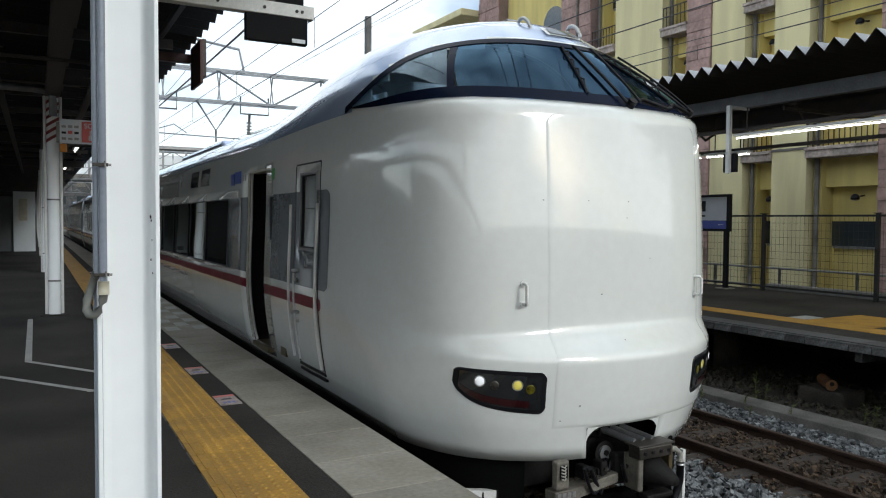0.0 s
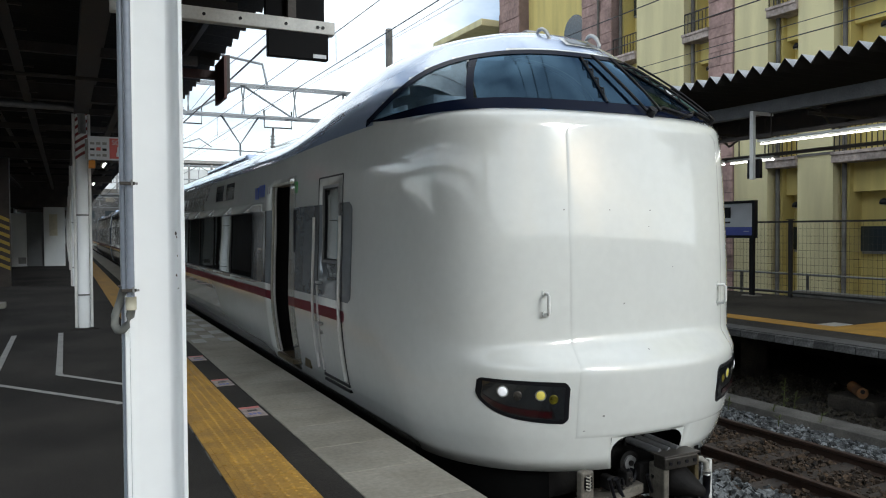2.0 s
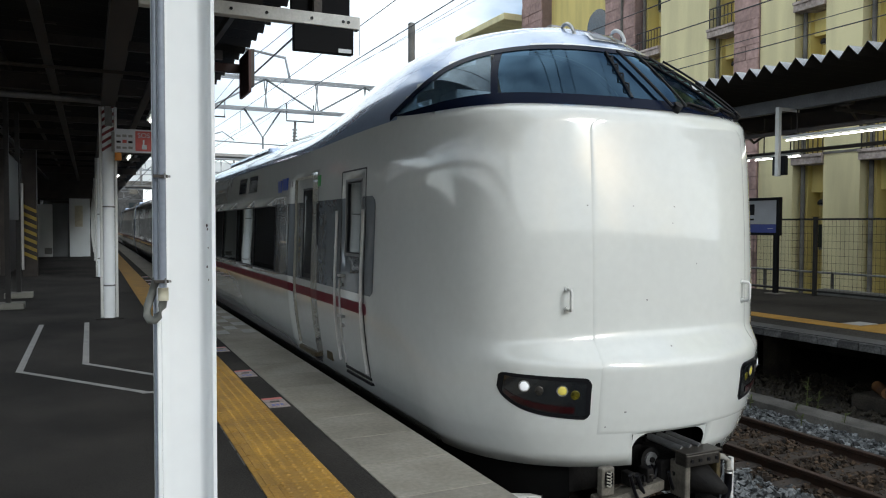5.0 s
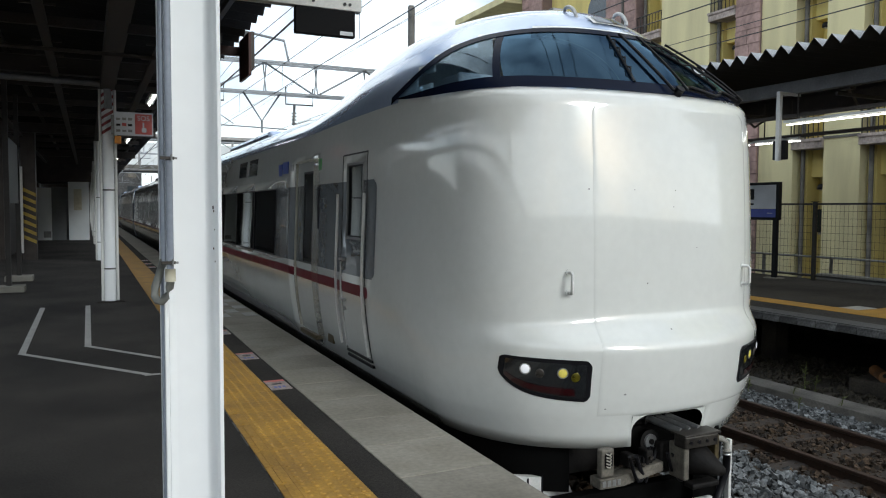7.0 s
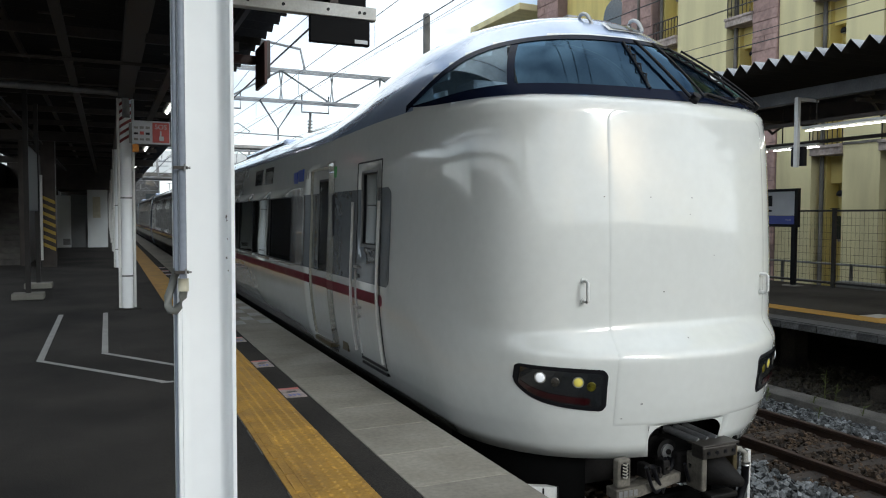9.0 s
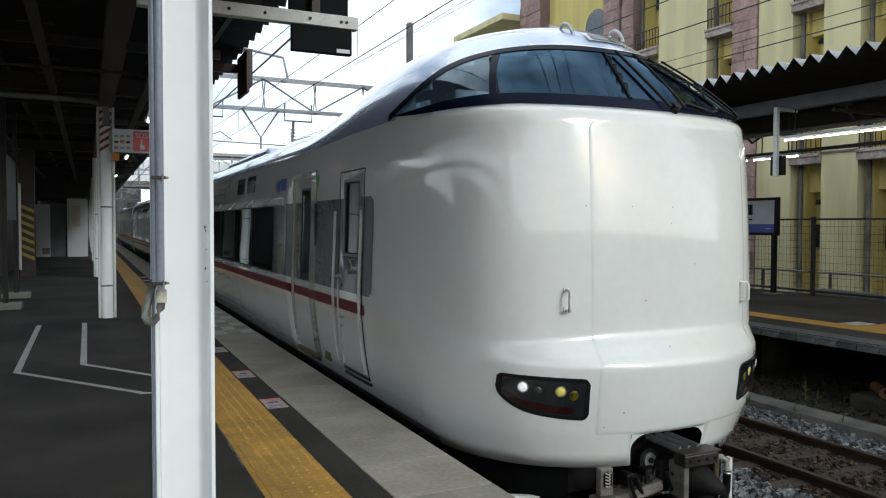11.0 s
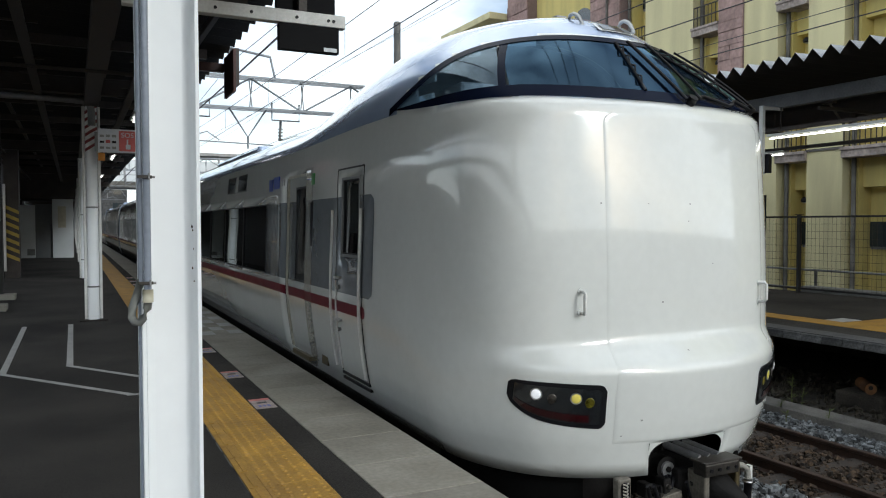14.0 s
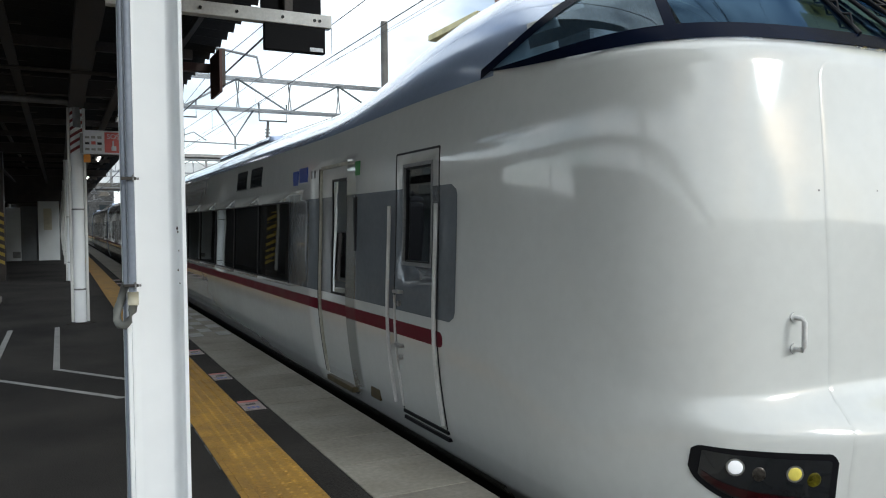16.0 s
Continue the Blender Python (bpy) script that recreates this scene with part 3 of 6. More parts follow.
def train_front(parent):
    # windscreen frame and panes
    part("visor_sill", sheet(lambda a, b: ((a * 2 - 1) * 0.955, visor_low((a * 2 - 1) * 0.955) + b * 0.062 * (1 - abs(a * 2 - 1) ** 6)), 120, 4, 0.006), M_VISOR, parent, "dark blue-black sill band", True)
    part("visor_brow", sheet(lambda a, b: ((a * 2 - 1) * 0.958, visor_high((a * 2 - 1) * 0.955) + 0.008 - b * 0.042), 60, 2, 0.010), M_VISOR, parent, "black seal under the roof dome", True)

    def pane(s0, s1):
        def fn(a, b):
            s = s0 + a * (s1 - s0)
            lo = visor_low(s) + 0.055 * (1 - abs(s / 0.955) ** 6)
            hi = max(visor_high(s) - 0.02, lo + 0.0005)
            return s, lo + b * (hi - lo)
        return sheet(fn, 24, 8, 0.004)
    for s0, s1, lab in ((-0.945, -0.48, "tinted quarter window"), (-0.455, 0.0, "tinted windscreen pane"), (0.0, 0.455, "tinted windscreen pane"), (0.48, 0.945, "tinted quarter window")):
        o = part("windscreen", pane(s0, s1), M_QUARTER if abs(s0 + s1) > 1 else M_SCREEN, parent, lab, True)
        o.visible_shadow = False
    for s in (-0.468, 0.468):
        part("pillar", sheet(lambda a, b: (s * (1.05 - 0.1 * b) + (a - 0.5) * 0.034, visor_low(s) + 0.03 + b * (visor_high(s) - visor_low(s) - 0.04)), 2, 8, 0.0055), M_VISOR, parent, "", True)
    # wipers: arms, blades and linkage parked toward the far side
    for s0, l0, s1, l1, off, r in ((0.02, 0.05, 0.015, 0.43, 0.035, 0.012), (0.05, 0.05, 0.07, 0.41, 0.050, 0.010), (0.33, 0.06, 0.14, 0.40, 0.035, 0.011), (0.36, 0.06, 0.20, 0.38, 0.050, 0.009)):
        pts = [skin(s0 + (s1 - s0) * k / 8, l0 + (l1 - l0) * k / 8, off) for k in range(9)]
        part("wiper_arm", tube(bmesh.new(), pts, r, 6), M_BLACK, parent)
    for s0, l0, s1, l1 in ((-0.012, 0.10, -0.012, 0.43), (0.26, 0.12, 0.11, 0.41)):
        w = part("wiper_blade", tube(bmesh.new(), [skin(s0 + (s1 - s0) * k / 8, l0 + (l1 - l0) * k / 8, 0.012) for k in range(9)], 0.011, 6), M_BLACK, parent)
        for f in (0.2, 0.4, 0.6, 0.8):
            q0, q1 = f - 0.08, f + 0.08
            pts = [skin(s0 + (s1 - s0) * q, l0 + (l1 - l0) * q, o) for q, o in ((q0, 0.015), (f, 0.045), (q1, 0.015))]
            part("claw", tube(bmesh.new(), pts, 0.007, 5), M_BLACK, w)
    for s0, s1 in ((0.04, 0.20), (0.20, 0.36)):
        part("wiper_linkage", tube(bmesh.new(), [skin(s0 + (s1 - s0) * k / 4, 0.065 + 0.02 * math.sin(k * 1.5), 0.03) for k in range(5)], 0.014, 6), M_BLACK, parent)
    part("screen_sticker", sheet(lambda a, b: (0.24 + 0.03 * a, 0.20 + 0.05 * b), 2, 2, 0.008), M_SIGNW, parent)
    for s in (0.03, 0.34):
        part("wiper_hub", tube(bmesh.new(), [skin(s, 0.05, 0.0), skin(s, 0.05, 0.06)], 0.035, 10), M_BLACK, parent)
    # lifting eyes and roof light on the dome
    for u in (-0.15, 0.36):
        bm = bmesh.new()
        tube(bm, [(u, 1.20 - 0.09 * math.cos(k * math.pi / 10), 3.07 + 0.075 * math.sin(k * math.pi / 10) - 0.04 * math.cos(k * math.pi / 10)) for k in range(11)], 0.016, 8)
        part("lifting_eye", bm, M_STEEL, parent, "bare metal loop on the roof")
    part("roof_lamp", sheet(lambda a, b: (0.075 + (a - 0.5) * 0.17, 0.57 + 0.075 * b), 12, 3, 0.018), M_WINDARK, parent, "dark lens in the roof dome", True)
    part("roof_lamp_surround", sheet(lambda a, b: (0.075 + (a - 0.5) * 0.21, 0.555 + 0.105 * b), 12, 3, 0.012), M_TRAIN, parent, "", True)
    bm = bmesh.new()
    box(bm, -0.12, -0.01, 1.5, 1.58, 3.08, 3.22, 0.01)
    part("antenna", bm, M_GREYMETAL, parent)

    # headlamp clusters
    for sd in (-1, 1):
        def out(a, b, grow=0.0):
            # a from the inner to the outer end, b from the bottom to the top edge
            u = 0.668 - grow + a * (0.505 + 2 * grow)
            top = 0.432 + 0.032 * a + grow
            q = min(max((a - 0.0), 0), 1)
            bot = 0.165 - grow + 0.03 * q + 0.05 * q ** 2 + 0.12 * q ** 6
            e = 0.07 * max(0, 1 - a / 0.09) ** 2.4 + 0.035 * max(0, (a - 0.94) / 0.06) ** 2.2
            top, bot = top - e * 0.6, min(bot + e * 0.6, top - e * 0.6 - 0.004)
            z = bot + b * (top - bot)
            return sd * abs(s_of_u(min(u, 1.44), z - ZS)), z - ZS
        holder = part("headlamp", sheet(lambda a, b: out(a, b, 0.012), 50, 8, 0.004), M_BLACK, parent, "black-rimmed headlamp cluster, lit", True)
        part("lens", sheet(lambda a, b: out(0.04 + a * 0.92, 0.06 + b * 0.88), 50, 8, 0.008), M_LENSBACK, holder, "", True)
        part("tail_lens", sheet(lambda a, b: out(0.18 + a * 0.76, 0.12 + b * 0.17), 20, 3, 0.012), M_TAIL, holder, "dark red tail lamp strip", True)
        for name, u, z, r, m in (("white_lamp", 1.045, 0.388, 0.036, M_LAMPW), ("yellow_lamp", 0.835, 0.362, 0.035, M_LAMPY)):
            s = sd * abs(s_of_u(u, z - ZS))
            c, d = skin(s, z - ZS, 0.014), (skin(s, z - ZS, 0.02) - skin(s, z - ZS, 0.0)).normalized()
            bowl = bmesh.new()
            bmesh.ops.create_uvsphere(bowl, u_segments=18, v_segments=10, radius=r)
            for w in bowl.verts:
                w.co = c - d * 0.008 + w.co - d * (w.co.dot(d) * 0.75)
            lamp = part(name, bowl, m, holder, "", True)
            part("bezel", tube(bmesh.new(), [c - d * 0.035, c - d * 0.004], r * 1.12, 18), M_STEEL, lamp)
            # flattened dim bowl, offset inward, stands in for the lamp's glare
            s = sd * abs(s_of_u(u - 0.075, z - 0.028 - ZS))
            c = skin(s, z - 0.028 - ZS, 0.004)
            bowl = bmesh.new()
            bmesh.ops.create_uvsphere(bowl, u_segments=14, v_segments=8, radius=0.038)
            for w in bowl.verts:
                w.co = c + w.co - d * (w.co.dot(d) * 0.8)
            part("reflector_glare", bowl, M_REFLY if m is M_LAMPY else M_REFLW, holder, "", True)
    # grab handles on the face
    for u in (-0.79, 0.90):
        s = s_of_u(u, 0.97 - ZS)
        k0, k1, o = skin(s, 1.042 - ZS), skin(s, 0.90 - ZS), skin(s, 0.97 - ZS, 0.065) - skin(s, 0.97 - ZS)
        h = part("grab_handle", tube(bmesh.new(), [k0, k0 + o * 0.8, k0 + o + (k1 - k0) * 0.1, k1 + o - (k1 - k0) * 0.1, k1 + o * 0.8, k1], 0.012, 8), M_WHITEST, parent, "pale grey grab handle")
        for k in (k0, k1):
            part("mount", tube(bmesh.new(), [k - o * 0.1, k + o * 0.12], 0.026, 10), M_TRAIN, h)
    # the proud centre panel with rounded upper corners
    u1, zb, zt, rad = 0.96, 0.045, 2.238, 0.10
    fa = [0.0, 0.006, 0.015] + [k / 40 for k in range(1, 40)] + [0.985, 0.994, 1.0]
    fb = [0.0, 0.004, 0.010] + [k / 60 for k in range(1, 60)] + [0.990, 0.996, 1.0]
    rows = []
    for jb, f in enumerate(fb):
        row = []
        for ja, g in enumerate(fa):
            z = zb + (zt - zb) * f
            u0 = -0.60 + 0.025 * min(max((z - 1.0) / 1.2, 0), 1)
            u = u0 + (u1 - u0) * g
            d = max(rad - min(u - u0, u1 - u), 0) / rad
            z -= rad * (1 - math.sqrt(max(1 - d * d, 0))) * f
            rim = min(jb, len(fb) - 1 - jb, ja, len(fa) - 1 - ja)
            row.append(skin(s_of_u(u, z - ZS), z - ZS, (0.0004, 0.0026, 0.004)[min(rim, 2)]))
        rows.append(row)
    part("centre_panel", grid(rows), M_TRAIN, parent, "slightly proud white front panel with rounded corners")
    # rounded upper corners of the coupler opening
    for sd, ue in ((-1, -0.34), (1, 0.31)):
        def corner(a, b):
            z = 0.03 - b * 0.12 * (1 - math.sqrt(max(1 - (1 - a) ** 2, 0)))
            return s_of_u(ue - sd * 0.13 * a, z - ZS), z - ZS
        part("opening_corner", sheet(corner, 10, 4, 0.0), M_TRAIN, parent, "", True)
    # chips and specks in the paint
    for u, z, r in ((-0.42, 0.20, 0.008), (-0.15, 0.95, 0.007), (-0.62, 1.62, 0.006), (-0.25, 1.62, 0.005), (0.1, 1.5, 0.005), (0.12, 1.62, 0.006), (0.0, 0.62, 0.006), (-0.55, 0.10, 0.006), (0.33, 1.2, 0.005)):
        part("paint_chip", sheet(lambda a, b: (s_of_u(u + (a - 0.5) * 2 * r, z - ZS), z - ZS + (b - 0.5) * 1.4 * r), 1, 1, 0.0050), M_GREYMETAL, parent)
    # cab interior
    part("cab_floor", bbox(-0.95, 0.95, 0.85, 2.30, 2.02, 2.1), M_INT, parent)
    bm = bmesh.new()
    half = [(half_width(l) - 0.03, height(2.36, l) - 0.02) for l in [-2.2 + 0.2 * k for k in range(12)] + [k / 10 for k in range(1, 10)]]
    ring = half + [(-x, z) for x, z in reversed(half)]
    fr, bk = [bm.verts.new((x, 2.34, z)) for x, z in ring], [bm.verts.new((x, 2.39, z)) for x, z in ring]
    bm.faces.new(fr[::-1])
    bm.faces.new(bk)
    for k in range(len(fr)):
        bm.faces.new((fr[k], fr[(k + 1) % len(fr)], bk[(k + 1) % len(fr)], bk[k]))
    part("cab_bulkhead", bm, M_INT, parent, "pale rear wall of the cab")
    part("driver_console", bbox(-0.95, 0.2, 0.75, 1.1, 2.1, 2.36, 0.04), M_KIOSK, parent)
    part("cab_equipment", bbox(-1.12, -0.8, 1.3, 1.65, 2.1, 2.56, 0.03), M_KIOSK, parent)


def train_under(parent):
    # black apron, coupler and its fittings
    for sd in (-1, 1):
        part("apron", grid([[nose(sd * s, -2.4).lerp(Vector((0, 1.5, -0.13)), 0.05) + Vector((0, 0.05, dz)) for s in [0.22 + 0.78 * k / 16 for k in range(17)]] for dz in (0.05, -0.2, -0.42)]), M_APRON, parent, "black apron under the nose")
    part("underframe", bbox(-1.25, 1.25, 1.2, CARLEN, -0.75, -0.06), M_UNDER, parent)
    part("car_floor", bbox(-1.36, 1.36, 2.4, CARLEN, -0.04, 0.02), M_DARKINT, parent)
    part("coupler_pocket", bbox(-0.6, 0.6, 0.55, 0.65, -0.5, 0.2), M_UNDER, parent)
    c = part("coupler", bbox(-0.06, 0.22, 0.12, 0.75, -0.44, -0.20, 0.03), M_UNDER, parent, "greasy black coupler head")
    # flared head: an eight-sided block that narrows to a blunt hook
    bm = bmesh.new()
    rings = []
    for y, w, h, cx, cz in ((0.12, 0.115, 0.105, 0.17, -0.32), (-0.02, 0.12, 0.11, 0.17, -0.32), (-0.06, 0.10, 0.09, 0.18, -0.325), (-0.13, 0.07, 0.06, 0.20, -0.34), (-0.19, 0.035, 0.03, 0.23, -0.36)):
        rings.append([bm.verts.new((cx + w * math.copysign(abs(math.cos(t)) ** 0.85, math.cos(t)), y, cz + h * math.copysign(abs(math.sin(t)) ** 0.85, math.sin(t)))) for t in [k * math.pi / 8 + 0.2 for k in range(16)]])
    for q0, q1 in zip(rings, rings[1:]):
        for k in range(16):
            bm.faces.new((q0[k], q0[(k + 1) % 16], q1[(k + 1) % 16], q1[k]))
    bm.faces.new(rings[-1])
    part("hook_cone", bm, M_UNDER, c, "blunt black coupler cone", True)
    part("cheek", bbox(0.0, 0.05, -0.06, 0.10, -0.44, -0.185, 0.012), M_BEIGE, c, "pale worn coupler cheek")
    part("cheek", bbox(0.31, 0.35, -0.04, 0.12, -0.38, -0.15, 0.010), M_BRASS, c, "brown side plate")
    part("lower_lip", bbox(0.05, 0.30, -0.10, 0.0, -0.50, -0.46, 0.012), M_UNDER, c)
    tb = part("top_box", bbox(-0.02, 0.29, -0.09, 0.03, -0.205, -0.115, 0.012), M_OILY, c, "oily brown electrical coupler box")
    for k in range(4):
        part("bolt", tube(bmesh.new(), [(0.03 + 0.075 * k, -0.098, -0.16), (0.03 + 0.075 * k, -0.088, -0.16)], 0.014, 10), M_BLACK, tb)
    part("lid", bbox(-0.035, 0.305, -0.10, 0.05, -0.115, -0.10, 0.005), M_OILY, tb)
    for k in range(3):
        part("bar", tube(bmesh.new(), [(0.03 + k * 0.085, 0.02, -0.105), (-0.16 + k * 0.09, 0.46, -0.01)], 0.026, 10), M_GREYMETAL, c, "grey round guide bar")
    part("bar_clamp", bbox(-0.10, 0.16, 0.24, 0.28, -0.10, -0.03, 0.008), M_UNDER, c)
    part("air_pipe", tube(bmesh.new(), [(0.34, 0.02, -0.19), (0.385, -0.03, -0.19), (0.405, -0.05, -0.215), (0.41, -0.055, -0.28)], 0.022, 10), M_CONC, c, "pale grey pipe elbow")
    part("pipe_collar", tube(bmesh.new(), [(0.41, -0.055, -0.275), (0.41, -0.055, -0.30)], 0.030, 10), M_STEEL, c)
    part("air_hose", tube(bmesh.new(), [(0.41, -0.055, -0.29), (0.41, -0.05, -0.42), (0.38, 0.0, -0.64)], 0.028, 10), M_BLACK, c)
    g = part("round_gear", tube(bmesh.new(), [(-0.09, 0.20, -0.21), (-0.09, 0.32, -0.21)], 0.085, 20), M_UNDER, c)
    part("disc", tube(bmesh.new(), [(-0.09, 0.185, -0.21), (-0.09, 0.20, -0.21)], 0.052, 18), M_GREYMETAL, g)
    part("hub", tube(bmesh.new(), [(-0.09, 0.172, -0.21), (-0.09, 0.186, -0.21)], 0.02, 12), M_UNDER, g)
    rng = random.Random(17)
    for i in range(9):
        x0, y0, sag = -0.42 + 0.085 * i, 0.02 + 0.035 * (i % 4), rng.uniform(0.12, 0.30)
        x1 = x0 + rng.uniform(0.12, 0.34)
        pts = [(x0 + (x1 - x0) * k / 10, y0 + 0.012 * k, -0.23 - 0.02 * i % 0.06 - sag * math.sin(math.pi * k / 10)) for k in range(11)]
        part("cable", tube(bmesh.new(), pts, rng.choice([0.009, 0.013, 0.017]), 7), M_BLACK, c)
    for x, z in ((-0.36, -0.30), (-0.27, -0.335), (-0.2, -0.29)):
        part("valve", bbox(x, x + 0.06, 0.10, 0.20, z - 0.05, z + 0.05, 0.012), M_UNDER, c)
        part("valve_stem", tube(bmesh.new(), [(x + 0.03, 0.08, z), (x + 0.03, 0.10, z)], 0.014, 8), M_OILY, c)
    p = part("step_bracket", bbox(-0.61, -0.50, 0.08, 0.14, -0.375, -0.175, 0.014), M_BEIGE, parent, "pale bracket with a coiled spring")
    part("slot", bbox(-0.585, -0.53, 0.074, 0.081, -0.305, -0.20, 0.02), M_BLACK, p)
    for k in range(5):
        part("coil", tube(bmesh.new(), [(-0.58, 0.07, -0.205 - 0.022 * k), (-0.558, 0.055, -0.212 - 0.022 * k), (-0.537, 0.07, -0.205 - 0.022 * k)], 0.006, 6), M_CONC, p)
    bm = bmesh.new()
    prof = [(-0.62, -0.455), (-0.42, -0.455), (-0.06, -0.40), (-0.06, -0.33), (-0.30, -0.36), (-0.44, -0.385), (-0.62, -0.385)]
    fr, bk = [bm.verts.new((x, 0.08, z)) for x, z in prof], [bm.verts.new((x, 0.20, z)) for x, z in prof]
    bm.faces.new(fr)
    bm.faces.new(bk[::-1])
    for k in range(7):
        bm.faces.new((fr[k], bk[k], bk[(k + 1) % 7], fr[(k + 1) % 7]))
    bmesh.ops.bevel(bm, geom=list(bm.edges), offset=0.006, segments=1, affect="EDGES")
    b = part("cross_beam", bm, M_BEIGE, parent, "pale bent beam with a marked plate")
    for k in range(4):
        part("number_bar", bbox(-0.60 + 0.042 * k, -0.571 + 0.042 * k, 0.076, 0.079, -0.440, -0.398), M_GREYMETAL, b)
    part("snow_plough", bbox(-1.0, 0.55, 0.25, 0.35, -0.82, -0.55, 0.01), M_APRON, parent)
    bm = bmesh.new()
    prof = [(-1.25, -0.9), (-0.56, -0.9), (-0.58, -0.62), (-0.63, -0.52), (-0.72, -0.47), (-1.25, -0.38)]
    fr, bk = [bm.verts.new((x, 0.45, z)) for x, z in prof], [bm.verts.new((x, 0.5, z)) for x, z in prof]
    bm.faces.new(fr)
    bm.faces.new(bk[::-1])
    for k in range(6):
        bm.faces.new((fr[k], bk[k], bk[(k + 1) % 6], fr[(k + 1) % 6]))
    g = part("guard_plate", bm, M_WHITEST, parent, "white guard plate with rounded corner")
    for x in (-0.98, -0.86):
        part("slot", bbox(x, x + 0.012, 0.444, 0.449, -0.62, -0.44), M_BLACK, g)
    part("guard_plate", bbox(0.0, 0.42, 0.08, 0.12, -0.88, -0.66, 0.01), M_WHITEST, parent, "white guard plate")
    part("apron_side", bbox(0.30, 0.545, 0.16, 0.19, -0.75, -0.16), M_APRON, parent)
    part("apron_strip", bbox(0.545, 0.57, 0.05, 0.09, -0.75, -0.24), M_WHITEST, parent, "white edge strip")
    for v in (3.6, 5.7, 15.4, 17.5):
        for u in (-0.565, 0.565):
            w = part("wheel", tube(bmesh.new(), [(u - 0.06, v, -0.57), (u + 0.06, v, -0.57)], 0.43, 24), M_UNDER, parent)


def curved(sd, v0, v1, z0, z1, proud, thick, n=8):
    """A strip or pane that follows the bow of the car side."""
    bm = bmesh.new()
    ring = []
    for k in range(n + 1):
        z = z0 + (z1 - z0) * k / n
        w = half_width(z - ZS) + proud
        ring.append([bm.verts.new((sd * x, v, z)) for x, v in ((w, v0), (w, v1), (w - thick, v1), (w - thick, v0))])
    for q0, q1 in zip(ring, ring[1:]):
        for j in range(4):
            bm.faces.new((q0[j], q0[(j + 1) % 4], q1[(j + 1) % 4], q1[j]))
    bm.faces.new(ring[0])
    bm.faces.new(ring[-1])
    bmesh.ops.recalc_face_normals(bm, faces=bm.faces)
    return bm


def train_sides(parent):
    # passenger door leaf, which slides forward out of the pocket behind the doorway
    leaf = new("sliding_door")
    leaf.parent = parent
    leaf["label"] = "white sliding door leaf with a tall window"
    ins = 0.012

    def slab(v0, v1, zlo, zhi, mi, bm):
        zz = [zlo + (zhi - zlo) * k / 8 for k in range(9)]
        rows = [[Vector((-(half_width(z - ZS) - ins), v, z)) for v in (v0, v1)] for z in zz]
        back = [[p + Vector((0.03, 0, 0)) for p in r] for r in rows]
        for tbl, fl in ((rows, False), (back, True)):
            q = [[bm.verts.new(p) for p in r] for r in tbl]
            for a, b in zip(q, q[1:]):
                f = bm.faces.new((a[0], a[1], b[1], b[0]))
                f.material_index = mi
    bm = bmesh.new()
    gl = (4.285, 4.69)
    for v0, v1, z0, z1, mi in ((4.26, 5.05, 0.03, 0.655, 0), (4.26, 5.05, 0.655, 0.76, 3), (4.26, 5.05, 0.76, 0.84, 0), (4.26, gl[0], 0.84, 1.74, 2), (gl[1], 5.05, 0.84, 1.74, 2),
                               (4.26, gl[0], 1.74, 2.03, 0), (gl[1], 5.05, 1.74, 2.03, 0), (gl[0], gl[1], 1.90, 2.03, 0)):
        slab(v0, v1, z0, z1, mi, bm)
    part("leaf_panel", bm, [M_TRAIN, M_TRAIN, M_GREYBAND, M_RED], leaf)
    bm = bmesh.new()
    slab(gl[0], gl[1], 0.84, 1.90, 0, bm)
    o = part("leaf_glass", bm, M_PANE, leaf)
    o.visible_shadow = False
    for v in gl:
        part("leaf_seal", curved(-1, v - 0.013, v + 0.013, 0.84, 1.90, -0.006, 0.02), M_BLACK, leaf)
    part("leaf_edge", curved(-1, 4.25, 4.275, 0.03, 2.02, -0.010, 0.034, 16), M_BLACK, leaf, "black rubber leading edge")
    for z in (0.84, 1.878):
        part("leaf_seal", curved(-1, gl[0], gl[1], z, z + 0.022, -0.006, 0.02), M_BLACK, leaf)
    # the window panes
    for sd in (-1, 1):
        for a, b in WINS:
            w = part("side_window", curved(sd, a, b, 0.84, 1.74, -0.008, 0.008), M_PANE, parent)
            w.visible_shadow = False
            if sd < 0:
                for v0, v1, z0, z1 in ((a - 0.012, a + 0.012, 0.84, 1.74), (b - 0.012, b + 0.012, 0.84, 1.74), (a, b, 0.84, 0.855), (a, b, 1.725, 1.74)):
                    part("seal", curved(sd, v0, v1, z0, z1, 0.003, 0.03), M_BLACK, w)
        w = part("crew_window", curved(sd, 2.56, 3.06, 1.18, 1.92, -0.022, 0.006), M_PANE, parent)
        w.visible_shadow = False
        if sd < 0:
            for v0, v1, z0, z1 in ((2.56, 2.585, 1.18, 1.92), (3.035, 3.06, 1.18, 1.92), (2.56, 3.06, 1.18, 1.205), (2.56, 3.06, 1.895, 1.92)):
                part("frame", curved(sd, v0, v1, z0, z1, 0.003, 0.03), M_GREYMETAL, w, "grey metal window frame")
            for v0, v1, z0, z1 in ((2.59, 2.603, 1.21, 1.89), (3.017, 3.03, 1.21, 1.89), (2.60, 3.02, 1.205, 1.218), (2.60, 3.02, 1.882, 1.895)):
                part("seal", curved(sd, v0, v1, z0, z1, -0.010, 0.02), M_BLACK, w)
    # door surrounds following the tumblehome
    def edge(v, z0, z1, wd, off, m, name, r=0.012):
        pts = [(-(half_width(z0 + (z1 - z0) * k / 16 - ZS) + off), v, z0 + (z1 - z0) * k / 16) for k in range(17)]
